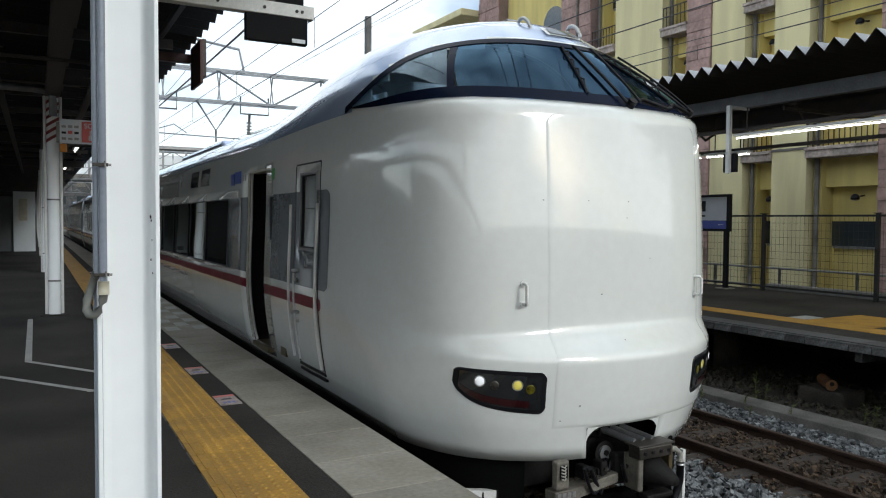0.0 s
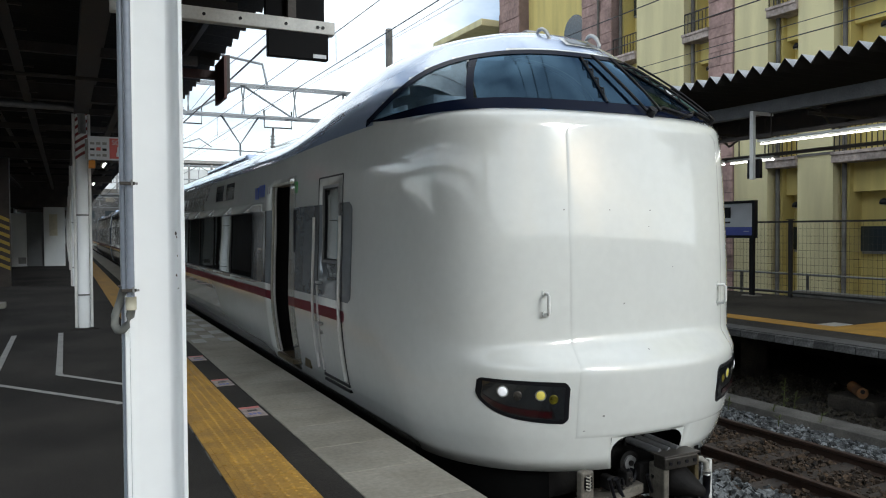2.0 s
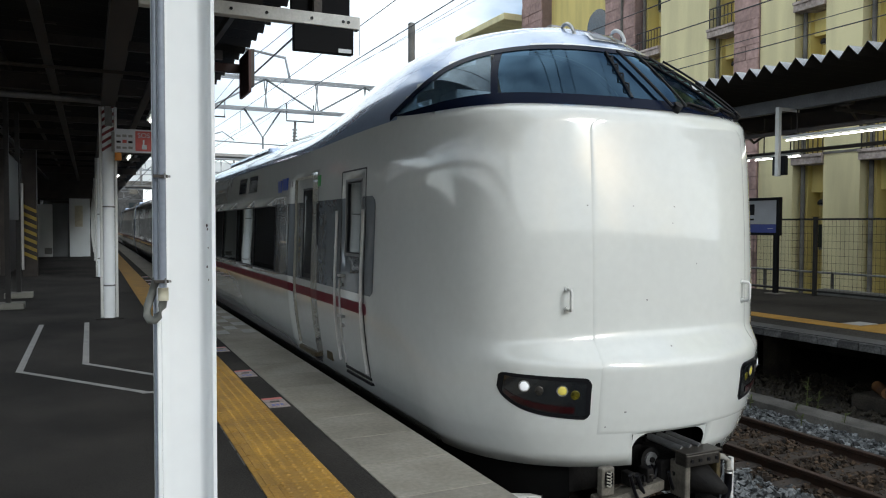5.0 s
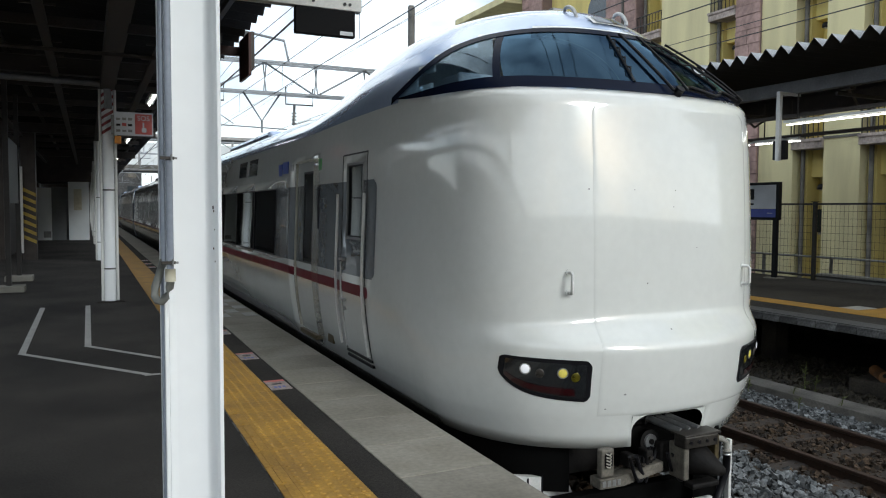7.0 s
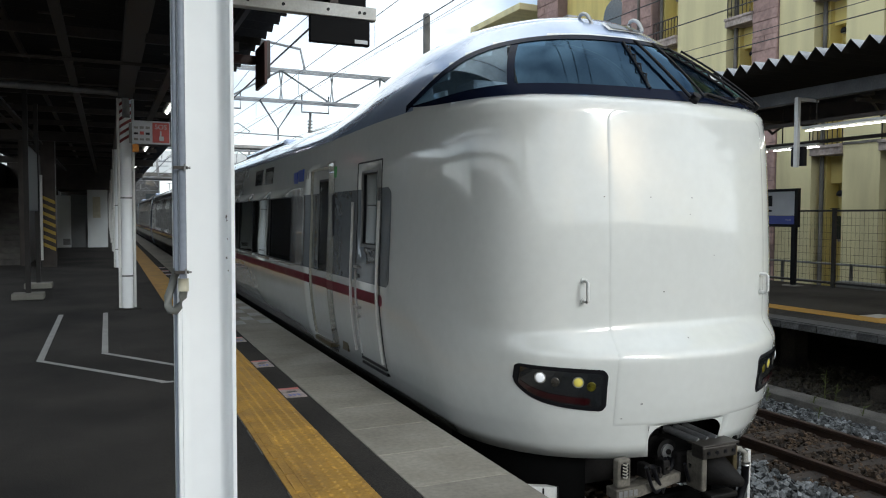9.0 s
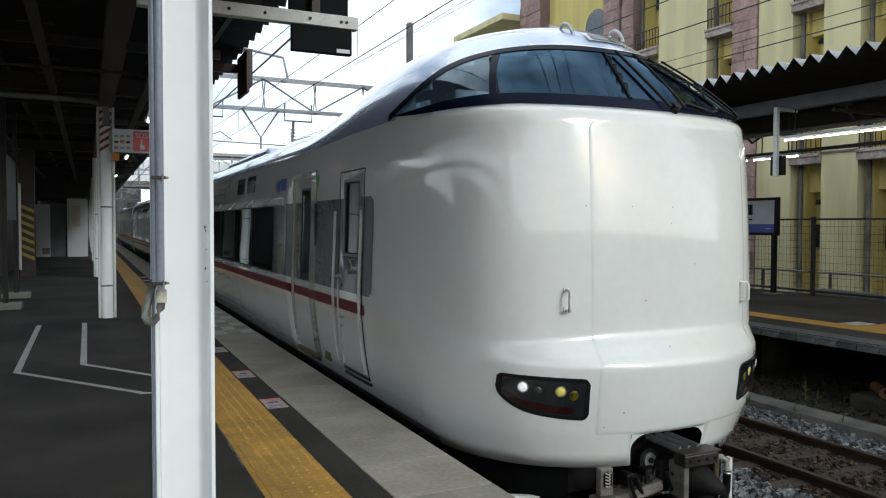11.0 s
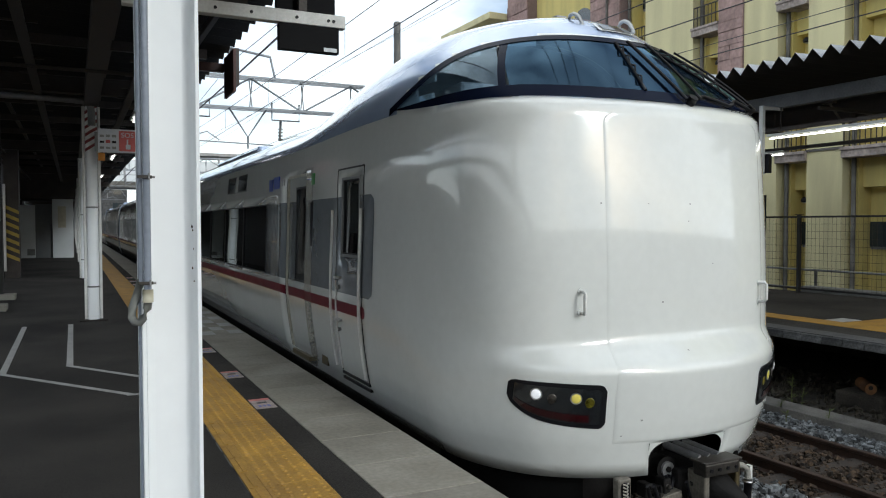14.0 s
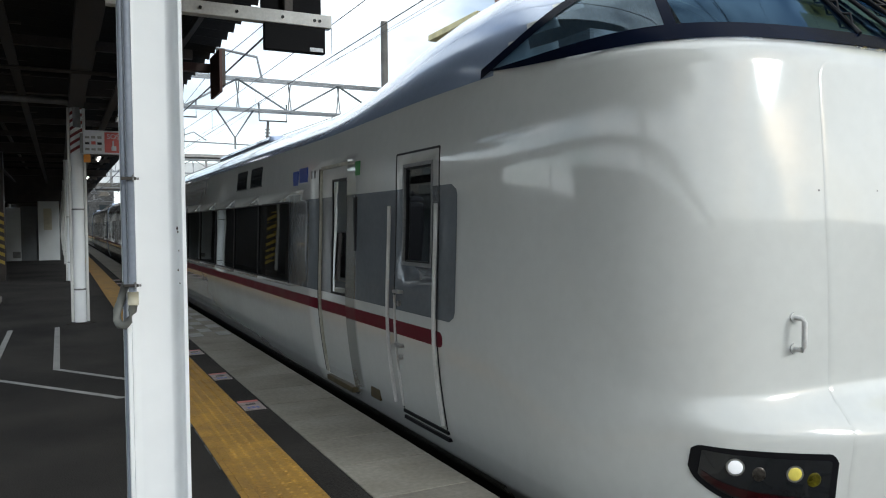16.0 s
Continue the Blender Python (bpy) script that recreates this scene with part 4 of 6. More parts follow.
        return part(name, tube(bmesh.new(), pts, r, 6), m, parent)
    for v in CREW:
        edge(v, 0.08, 2.0, 0, 0.0, M_BLACK, "crew_door_edge", 0.006)
    part("crew_door_header", bbox(-1.463, -1.445, CREW[0], CREW[1], 1.992, 2.008), M_BLACK, parent)
    part("crew_door_sill", bbox(-1.432, -1.38, CREW[0] - 0.02, CREW[1], 0.05, 0.075), M_BLACK, parent)
    part("crew_door_sill", bbox(-1.424, -1.37, CREW[0] - 0.02, CREW[1], 0.0, 0.025), M_BLACK, parent)
    for v in (CREW[0] - 0.015, CREW[1] + 0.06):
        edge(v, 0.12, 1.62, 0, 0.035, M_WHITEST, "handrail", 0.014)
    edge(CREW[1] - 0.02, 0.1, 0.95, 0, 0.008, M_WHITEST, "crew_door_trim", 0.010)
    edge(CREW[0] + 0.04, 0.1, 0.95, 0, 0.008, M_WHITEST, "crew_door_trim", 0.010)
    for z in (0.98, 0.58):
        h = part("door_handle", bbox(-1.535, -1.49, CREW[1] - 0.16, CREW[1] - 0.04, z - 0.012, z + 0.012, 0.005), M_STEEL, parent, "chrome lever handle")
        part("lock", tube(bmesh.new(), [(-1.515, CREW[1] - 0.1, z - 0.09), (-1.46, CREW[1] - 0.1, z - 0.09)], 0.02, 10), M_STEEL, h)
    for v in DOOR[1:]:
        edge(v, 0.05, 2.02, 0, -0.002, M_JAMB, "doorway_edge", 0.016)
    edge(DOOR[1] + 0.05, 0.05, 2.02, 0, 0.0, M_BLACK, "doorway_seal", 0.006)
    part("doorway_header", bbox(-1.464, -1.35, DOOR[0], DOOR[1], 2.012, 2.04), M_JAMB, parent)
    edge(DOOR[1] - 0.005, 0.03, 2.02, 0, -0.028, M_WHITEST, "doorway_jamb", 0.016)
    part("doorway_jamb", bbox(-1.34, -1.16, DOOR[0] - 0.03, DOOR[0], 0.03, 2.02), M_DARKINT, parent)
    part("doorstep", bbox(-1.45, -1.2, DOOR[0] - 0.02, DOOR[1] - 0.05, -0.02, 0.03, 0.006), M_BRASS, parent, "brown metal doorstep")
    part("side_plate", bbox(-1.43, -1.40, 3.66, 3.86, 0.03, 0.13, 0.003), M_BRASS, parent)
    # hand lamp slot by the door, labels and vents
    part("indicator", bbox(-1.490, -1.455, 4.02, 4.08, 1.25, 1.72, 0.012), M_BLACK, parent, "slim black door indicator")
    part("green_label", bbox(-1.470, -1.45, 3.96, 4.06, 1.90, 2.02), M_LABELGREEN, parent)
    for v0, v1, z0, z1 in ((5.80, 5.98, 1.90, 2.05), (5.47, 5.74, 1.92, 2.07)):
        part("blue_mark", bbox(-1.470, -1.44, v0, v1, z0, z1), M_LABELBLUE, parent)
    for k in range(2):
        part("pale_mark", bbox(-1.464, -1.44, 5.2 + 0.1 * k, 5.26 + 0.1 * k, 1.9, 2.02), M_GREYMETAL, parent)
    for v in (7.45, 8.3):
        g = part("destination_display", curved(-1, v, v + 0.62, 1.98, 2.22, 0.003, 0.03, 4), M_WINDARK, parent, "unlit dark destination display")
        part("display_frame", curved(-1, v - 0.02, v + 0.64, 1.965, 1.98, 0.004, 0.03, 2), M_BLACK, g)
    # saloon lining and seats
    part("saloon_ceiling", bbox(-1.3, 1.3, 2.5, CARLEN - 0.1, 2.15, 2.19), M_INT, parent)
    # vestibule surfaces coloured near-black so the open doorway reads as unlit
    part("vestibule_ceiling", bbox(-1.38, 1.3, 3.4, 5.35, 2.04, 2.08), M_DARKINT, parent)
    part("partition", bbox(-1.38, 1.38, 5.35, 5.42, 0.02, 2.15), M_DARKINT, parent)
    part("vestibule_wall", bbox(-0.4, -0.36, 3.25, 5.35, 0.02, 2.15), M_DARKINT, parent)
    seat = None
    for i in range(10):
        for u in (-0.9, 0.9):
            v = 6.3 + i * 1.0
            if seat is None:
                bm = bmesh.new()
                box(bm, -0.42, 0.42, 0.0, 0.14, 0.35, 1.15, 0.05)
                box(bm, -0.42, 0.42, -0.42, 0.02, 0.25, 0.45, 0.05)
                seat = part("passenger_seat", bm, M_SEAT, parent)
                o = seat
            else:
                o = new("passenger_seat", seat.data)
                o.parent = parent
            o.location = (u, v, 0.02)
    # roof equipment
    part("aircon_unit", bbox(-0.9, 0.9, 9.2, 13.2, 2.66, 2.83, 0.06), M_ROOF, parent, "grey roof air-conditioning unit")
    part("roof_rail", bbox(-1.0, -0.95, 8.6, 18, 2.62, 2.69, 0.01), M_GREYMETAL, parent)


def follow_car(parent, v0):
    """A trailing car, seen far off along the platform."""
    zs = [-0.10, 0.2, 0.4, 0.6, 0.67, 0.745, 0.84, 0.90, 1.74, 2.0, 2.27]
    ls = [z - ZS for z in zs] + [k / 8 for k in range(1, 9)]
    wins = [(v0 + 3.2 + 1.5 * k, v0 + 4.5 + 1.5 * k) for k in range(9)]
    vs = sorted({v0, v0 + 1.0, v0 + 1.9, *[a for w in wins for a in w], v0 + 20})
    cols = [(-1, v) for v in reversed(vs)] + [(1, v) for v in vs]

    def mat_of(i, j):
        z0, z1 = ZS + ls[i], ZS + ls[i + 1]
        if cols[j][0] != cols[j + 1][0] or ls[i] >= 0.04:
            return 1
        v = min(cols[j][1], cols[j + 1][1])
        if 0.89 < z0 and z1 < 1.75 and any(abs(v - a) < 1e-4 for a, b in wins):
            return 4
        if z0 < 1.7 and abs(v - v0 - 1.0) < 1e-4:
            return 4 if z0 > 0.8 else 0
        return 2 if 0.83 < z0 and z1 < 1.75 else 3 if 0.66 < z0 and z1 < 0.75 else 0
    part("trailing_car", grid([[flank(v, l, sd) for sd, v in cols] for l in ls], None, None, mat_of), [M_TRAIN, M_ROOF, M_GREYBAND, M_RED, M_FARGLASS], parent, "white trailing coach with grey window band")
    part("underframe", bbox(-1.2, 1.2, v0, v0 + 20, -0.75, -0.08), M_UNDER, parent)
    part("gangway", bbox(-1.0, 1.0, v0 - 0.5, v0, 0.0, 2.6), M_BLACK, parent)
    part("aircon_unit", bbox(-0.9, 0.9, v0 + 6, v0 + 13, 2.70, 2.86, 0.05), M_ROOF, parent)


train = thing("train", "white express train with grey window band and red stripe", "train", at=(CX, 4.04, 0))
ground()
opposite_side()
tracks()
train_shell(train)
train_front(train)
train_under(train)
train_sides(train)
for k in range(3):
    follow_car(train, 20.8 + 20.5 * k)


# ---- our platform: canopy, columns, fittings ----
def fold_sheet(x0, x1, z0, z1, y0, y1, pitch, amp, flat=0.3):
    """A folded roof sheet whose ribs run across the platform."""
    ys, zz = [], []
    n = int((y1 - y0) / pitch)
    for i in range(n):
        for f, h in ((0.0, 0.0), (0.5 - flat / 2, amp), (0.5 + flat / 2, amp), (0.97, 0.0)):
            ys.append(y0 + (i + f) * pitch)
            zz.append(h)
    bm = bmesh.new()
    rows = [[bm.verts.new((x, y, z + h + t)) for y, h in zip(ys, zz)] for t in (0.0, 0.012) for x, z in ((x0, z0), (x1, z1))]
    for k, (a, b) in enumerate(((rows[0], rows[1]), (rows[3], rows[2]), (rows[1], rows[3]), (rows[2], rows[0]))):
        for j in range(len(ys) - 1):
            # top face pale, underside and edges in the shade-dark colour
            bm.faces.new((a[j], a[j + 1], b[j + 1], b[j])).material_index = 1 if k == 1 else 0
    return bm


def canopy():
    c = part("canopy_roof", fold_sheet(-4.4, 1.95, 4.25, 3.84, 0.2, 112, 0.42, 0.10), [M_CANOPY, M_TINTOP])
    tagged(c, "dark corrugated canopy over the platform", "canopy", kind="structure")
    part("roof_cover", bbox(-4.4, 1.80, 0.3, 112, 4.40, 4.46), M_TINTOP, c)
    for i in range(0, 11):
        y = 2.62 + i * 10.3
        b = part("cross_beam", bbox(-4.2, 1.75, y - 0.06, y + 0.06, 3.50, 3.74, 0.01), M_BEAM, c)
        for dz in (3.49, 3.735):
            part("flange", bbox(-4.2, 1.76, y - 0.10, y + 0.10, dz, dz + 0.015), M_BEAM, b)
        for k in range(3):
            part("rib", bbox(-3.9, 1.6, y + 2.575 * (k + 1) - 0.035, y + 2.575 * (k + 1) + 0.035, 3.66, 3.78), M_BEAM, c)
    for x in (-3.6, -2.3, -1.1, 0.45, 1.45):
        part("purlin", bbox(x - 0.03, x + 0.03, 0.2, 112, 3.78, 3.86), M_BEAM, c)
    part("girder", bbox(0.16, 0.36, 0.2, 112, 3.30, 3.49), M_BEAM, c)
    for x, z in ((0.75, 3.30), (-0.45, 3.42), (-1.7, 3.45)):
        part("cable_tray", bbox(x - 0.05, x + 0.05, 0.2, 60, z, z + 0.05), M_BEAM, c)
        for i in range(40):
            part("tray_rung", bbox(x - 0.16, x + 0.16, 2 + i * 0.9, 2.03 + i * 0.9, z + 0.01, z + 0.03), M_BEAM, c)
    for y, x0, z in ((6.0, -3.5, 3.28), (9.4, -3.5, 3.22)):
        part("conduit", tube(bmesh.new(), [(x0, y, z), (0.9, y + 0.05, z)], 0.022, 8), M_BEAM, c)
    part("fascia_box", bbox(1.945, 1.985, 10.36, 11.05, 3.27, 3.84, 0.006), M_RUST, c, "dark red hanging fascia plate")
    part("fascia_cover", bbox(1.987, 2.035, 10.40, 11.05, 3.36, 3.86, 0.006), M_BEAM, c, "brown steel cover plate")
    part("fascia_bar", bbox(1.2, 1.93, 10.9, 11.0, 3.62, 3.74, 0.008), M_RUST, c)
    for y in (16.0, 26.5, 37.0, 47.0):
        l = thing("strip_light", "lit fluorescent strip light under the canopy", "light", "canopy strip lights")
        part("housing", bbox(1.12, 1.28, y - 0.05, y + 1.65, 3.72, 3.80, 0.01), M_WHITEST, l)
        part("lamp_tube", tube(bmesh.new(), [(1.2, y, 3.70), (1.2, y + 1.6, 3.70)], 0.022, 8), M_TUBE, l)


def steel_column():
    """The near column: an H-section with conduits on its flank."""
    t = thing("steel_column", "white-painted steel column with chipped edges and conduits", "column", "canopy columns")
    x0, x1, y0 = 0.172, 0.352, 2.50
    part("web", bbox(x0 + 0.013, x1 - 0.013, y0 + 0.075, y0 + 0.09, 0, 3.5), M_COLWHITE, t)
    for a, b in ((x0, x0 + 0.013), (x1 - 0.013, x1)):
        part("flange", bbox(a, b, y0, y0 + 0.175, 0, 3.5, 0.003), M_COLWHITE, t)
    for x, s in ((x0 + 0.013, 1), (x1 - 0.013, -1)):
        bm = bmesh.new()
        arc = [(x + s * 0.03 * (1 - math.sin(a)), y0 + 0.075 - 0.03 * (1 - math.cos(a))) for a in [k * math.pi / 16 for k in range(9)]]
        q = [[bm.verts.new((px, py, z)) for px, py in arc] for z in (0, 3.5)]
        for k in range(8):
            bm.faces.new((q[0][k], q[0][k + 1], q[1][k + 1], q[1][k])).smooth = True
        part("fillet", bm, M_COLWHITE, t)
    for x, z, w, hh in ((x1 - 0.022, 1.478, 0.0026, 0.0065), (x1 - 0.020, 1.466, 0.002, 0.004), (x1 - 0.0215, 1.343, 0.0022, 0.0045), (x1 - 0.018, 1.405, 0.0015, 0.003), (x1 - 0.017, 1.30, 0.002, 0.003)):
        bm = bmesh.new()
        bm.faces.new([bm.verts.new((x + w * math.cos(k) * (1 + 0.3 * math.sin(3 * k + z * 40)), y0 + 0.043, z + hh * math.sin(k))) for k in [q * math.pi / 4 for q in range(8)]])
        part("paint_chip", bm, M_RUST, t)
    part("conduit", tube(bmesh.new(), [(0.188, y0 - 0.03, 1.285), (0.188, y0 - 0.03, 3.5)], 0.011, 12), M_PIPE, t)
    part("conduit", tube(bmesh.new(), [(0.176, y0 + 0.03, 0.0), (0.176, y0 + 0.03, 3.5)], 0.012, 12), M_PIPE, t)
    part("conduit", tube(bmesh.new(), [(0.171, y0 - 0.012, 1.30), (0.171, y0 - 0.012, 3.5)], 0.007, 12), M_PIPE, t)
    part("connector", tube(bmesh.new(), [(0.188, y0 - 0.03, 1.245), (0.188, y0 - 0.03, 1.285)], 0.016, 14), M_CREAM, t, "cream plastic conduit end")
    hose = [(0.188, y0 - 0.03, 1.245), (0.185, y0 - 0.03, 1.225), (0.174, y0 - 0.03, 1.198), (0.162, y0 - 0.025, 1.182), (0.150, y0 - 0.015, 1.184), (0.143, y0, 1.198), (0.145, y0 + 0.01, 1.225), (0.158, y0 + 0.02, 1.26), (0.171, y0 + 0.0, 1.31)]
    part("flexible_hose", tube(bmesh.new(), hose, 0.0125, 12), M_HOSE, t, "grey ribbed hose loop")
    for z in (1.63, 1.305):
        b = part("pipe_clamp", bbox(0.160, 0.203, y0 - 0.046, y0 - 0.041, z - 0.005, z + 0.005, 0.0015), M_OILY, t, "small dark steel pipe clamp")
        part("screw", tube(bmesh.new(), [(0.203, y0 - 0.044, z), (0.211, y0 - 0.044, z)], 0.004, 6), M_GREYMETAL, b)
        part("screw", tube(bmesh.new(), [(0.194, y0 - 0.05, z - 0.010), (0.194, y0 - 0.05, z + 0.011)], 0.0032, 6), M_GREYMETAL, b)


def round_column(y, first):
    t = thing("round_column", "white round steel column with slim drain pipes", "column", "canopy columns")
    part("shaft", tube(bmesh.new(), [(0.255, y, 0), (0.255, y, 3.4)], 0.085, 20), M_COLWHITE, t)
    for dx in (-0.108, 0.108):
        part("drain_pipe", tube(bmesh.new(), [(0.255 + dx, y - 0.03, 0.02), (0.255 + dx, y - 0.03, 3.3)], 0.022, 10), M_WHITEST, t)
    for z in (0.52, 1.75):
        part("strap", tube(bmesh.new(), [(0.255, y, z - 0.012), (0.255, y, z + 0.012)], 0.09, 20), M_GREYMETAL, t)
    part("base_plate", bbox(0.06, 0.45, y - 0.19, y + 0.19, 0, 0.012), M_ASPHALT, t)
    if first:
        for k in range(7):
            bm = bmesh.new()
            z = 2.66 + k * 0.115
            for a in range(16):
                a0, a1 = a * math.pi / 8, (a + 1) * math.pi / 8
                q = [(0.255 + 0.089 * math.cos(p), y + 0.089 * math.sin(p), z + 0.10 * math.cos(p) / 2 * 1.2 + d) for p, d in ((a0, 0), (a1, 0), (a1, 0.05), (a0, 0.05))]
                bm.faces.new([bm.verts.new(v) for v in q])
            part("warning_stripe", bm, M_STRIPE, t)
        part("elbow_pipe", tube(bmesh.new(), [(-3.2, y - 0.1, 3.42), (0.0, y - 0.1, 3.385), (0.18, y - 0.1, 3.37), (0.25, y - 0.1, 3.32), (0.265, y - 0.1, 3.2), (0.265, y - 0.1, 3.0)], 0.055, 12), M_GREYMETAL, t)


def glyphs(word, size, x, y, z, material, parent, name="lettering", turn=0.0):
    cu = bpy.data.curves.new(name, "FONT")
    cu.body, cu.size, cu.extrude, cu.align_x = word, size, 0.002, "CENTER"
    cu.materials.append(material)
    ob = new(name, cu)
    ob.matrix_basis = pose(x, y, z, 90, 0, turn)
    ob.parent = parent
    return ob


def platform_fittings():
    s = thing("help_sign", "white notice with a red emergency-button panel", "sign")
    part("panel", bbox(0.345, 0.905, 12.66, 12.69, 2.59, 2.95, 0.004), M_SIGNW, s)
    r = part("red_panel", bbox(0.64, 0.885, 12.650, 12.658, 2.615, 2.925), M_SIGNR, s)
    glyphs("SOS", 0.105, 0.762, 12.645, 2.825, M_SIGNW, r)
    bm = bmesh.new()
    box(bm, 0.748, 0.772, 12.643, 12.649, 2.70, 2.795, 0.003)
    box(bm, 0.735, 0.805, 12.643, 12.649, 2.645, 2.715, 0.01)
    part("hand_symbol", bm, M_SIGNW, r)
    rng = random.Random(3)
    for k in range(9):
        x, z = 0.40 + 0.085 * (k % 3), 2.66 + 0.09 * (k // 3)
        part("notice_bar", bbox(x - 0.03, x + 0.03, 12.652, 12.658, z - 0.018, z + 0.012 + 0.02 * rng.random()), rng.choice([M_BLACK, M_SIGNR, M_GREYMETAL]), s)
    part("bracket", bbox(0.30, 0.345, 12.67, 12.70, 2.6, 2.9), M_GREYMETAL, s)
    o = part("alarm_box", bbox(0.345, 0.44, 12.64, 12.74, 2.46, 2.58, 0.01), M_ORANGE, None)
    tagged(o, "small orange alarm box under the notice", "box")

    b = thing("hanging_board", "black board bolted to a white steel bar", "sign")
    part("bar", bbox(0.3, 1.855, 5.46, 5.54, 2.955, 3.05, 0.006), M_WHITEST, b, "white steel bar")
    part("board", bbox(1.35, 1.805, 5.47, 5.53, 2.762, 2.953, 0.004), M_BOARDK, b)
    part("board", bbox(1.35, 1.80, 5.545, 5.60, 3.0, 3.34, 0.004), M_BOARDK, b)
    part("label_plate", bbox(1.685, 1.785, 5.463, 5.469, 2.772, 2.80), M_SIGNW, b)
    for x in (0.9, 1.15, 1.48, 1.72, 1.76):
        part("bolt", tube(bmesh.new(), [(x, 5.452, 3.0), (x, 5.462, 3.0)], 0.012, 8), M_BLACK, b)
    part("hanger", bbox(0.32, 0.40, 5.46, 5.54, 3.05, 3.86), M_WHITEST, b)
    part("hanger", bbox(1.50, 1.56, 5.47, 5.53, 3.05, 3.86), M_BEAM, b)

    for y in (15.0, 17.2):
        p = thing("notice_post", "black steel post in a pale concrete foot", "post", "notice posts")
        part("post", bbox(-1.35, -1.27, y - 0.04, y + 0.04, 0.1, 3.7), M_FENCE, p)
        part("foot", bbox(-1.56, -1.06, y - 0.2, y + 0.2, 0, 0.11, 0.015), M_CONC, p)
    n = part("notice_board", bbox(-1.33, -1.29, 15.06, 17.14, 1.55, 2.7, 0.01), M_DOORGREY)
    tagged(n, "dull grey notice board between two posts", "notice board")
    h = thing("stair_pillar", "pillar with black and yellow warning stripes", "pillar")
    part("core", bbox(-1.72, -1.36, 24.0, 24.5, 0, 3.7), M_BEAM, h)
    for k in range(7):
        bm = bmesh.new()
        z = 0.45 + k * 0.22
        bm.faces.new([bm.verts.new(v) for v in ((-1.715, 23.99, z + 0.17), (-1.365, 23.99, z), (-1.365, 23.99, z + 0.1), (-1.715, 23.99, z + 0.27))])
        part("warning_stripe", bm, M_AMBER, h)
    part("panel", bbox(-1.74, -1.68, 23.9, 24.0, 0.2, 2.6), M_WHITEST, h)

    # enclosure assumed from the striped pillar, added to keep left daylight off the floor
    e = thing("added_stair_enclosure", "dark stair enclosure added to block light from the left", "stairwell")
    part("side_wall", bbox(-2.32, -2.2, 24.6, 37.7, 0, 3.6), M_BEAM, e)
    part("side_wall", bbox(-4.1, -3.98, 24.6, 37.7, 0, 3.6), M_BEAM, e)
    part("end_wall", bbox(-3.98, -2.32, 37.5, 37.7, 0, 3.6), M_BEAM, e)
    for q in range(14):
        part("stair_tread", bbox(-3.97, -2.33, 25.2 + 0.3 * q, 25.5 + 0.3 * q, 0, 0.17 * (q + 1)), M_CONCOLD, e)
    k = thing("waiting_room", "white platform building with a grey door", "building")
    part("wall", bbox(-2.12, -1.52, 38, 42, 0, 2.35), M_KIOSK, k)
    part("vent_panel", bbox(-1.85, -1.55, 37.97, 38.0, 0.12, 0.4), M_GREYMETAL, k)
    part("door", bbox(-1.52, -0.84, 38.02, 42, 0, 2.4), M_DOORGREY, k)
    part("wall", bbox(-0.84, 0.0, 37.8, 42, 0, 2.62), M_KIOSK, k)
    part("poster", bbox(-0.62, -0.30, 37.77, 37.8, 1.35, 2.3), M_CREAM, k)
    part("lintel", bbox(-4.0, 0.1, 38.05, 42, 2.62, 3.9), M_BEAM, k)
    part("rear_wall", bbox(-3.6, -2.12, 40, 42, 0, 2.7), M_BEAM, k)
    # tape marks and warning stickers near the edge
    for y in (6.22, 7.56, 9.15, 11.0, 13.2, 20.0, 21.2, 22.6):
        st = part("floor_sticker", bbox(1.285, 1.455, y - 0.175, y + 0.175, -0.0035, 0.0), M_STICKER)
        tagged(st, "white and red warning sticker on the platform floor", "sticker", "edge stickers")
        part("red_band", bbox(1.287, 1.453, y + 0.11, y + 0.172, 0.0003, 0.001), M_SIGNR, st)
        part("dark_mark", bbox(1.33, 1.41, y + 0.0, y + 0.05, 0.0003, 0.001), M_BLACK, st)
        for q in range(3):
            part("dark_mark", bbox(1.32 + 0.035 * q, 1.345 + 0.035 * q, y - 0.12, y - 0.06, 0.0003, 0.001), M_SIGNB, st)


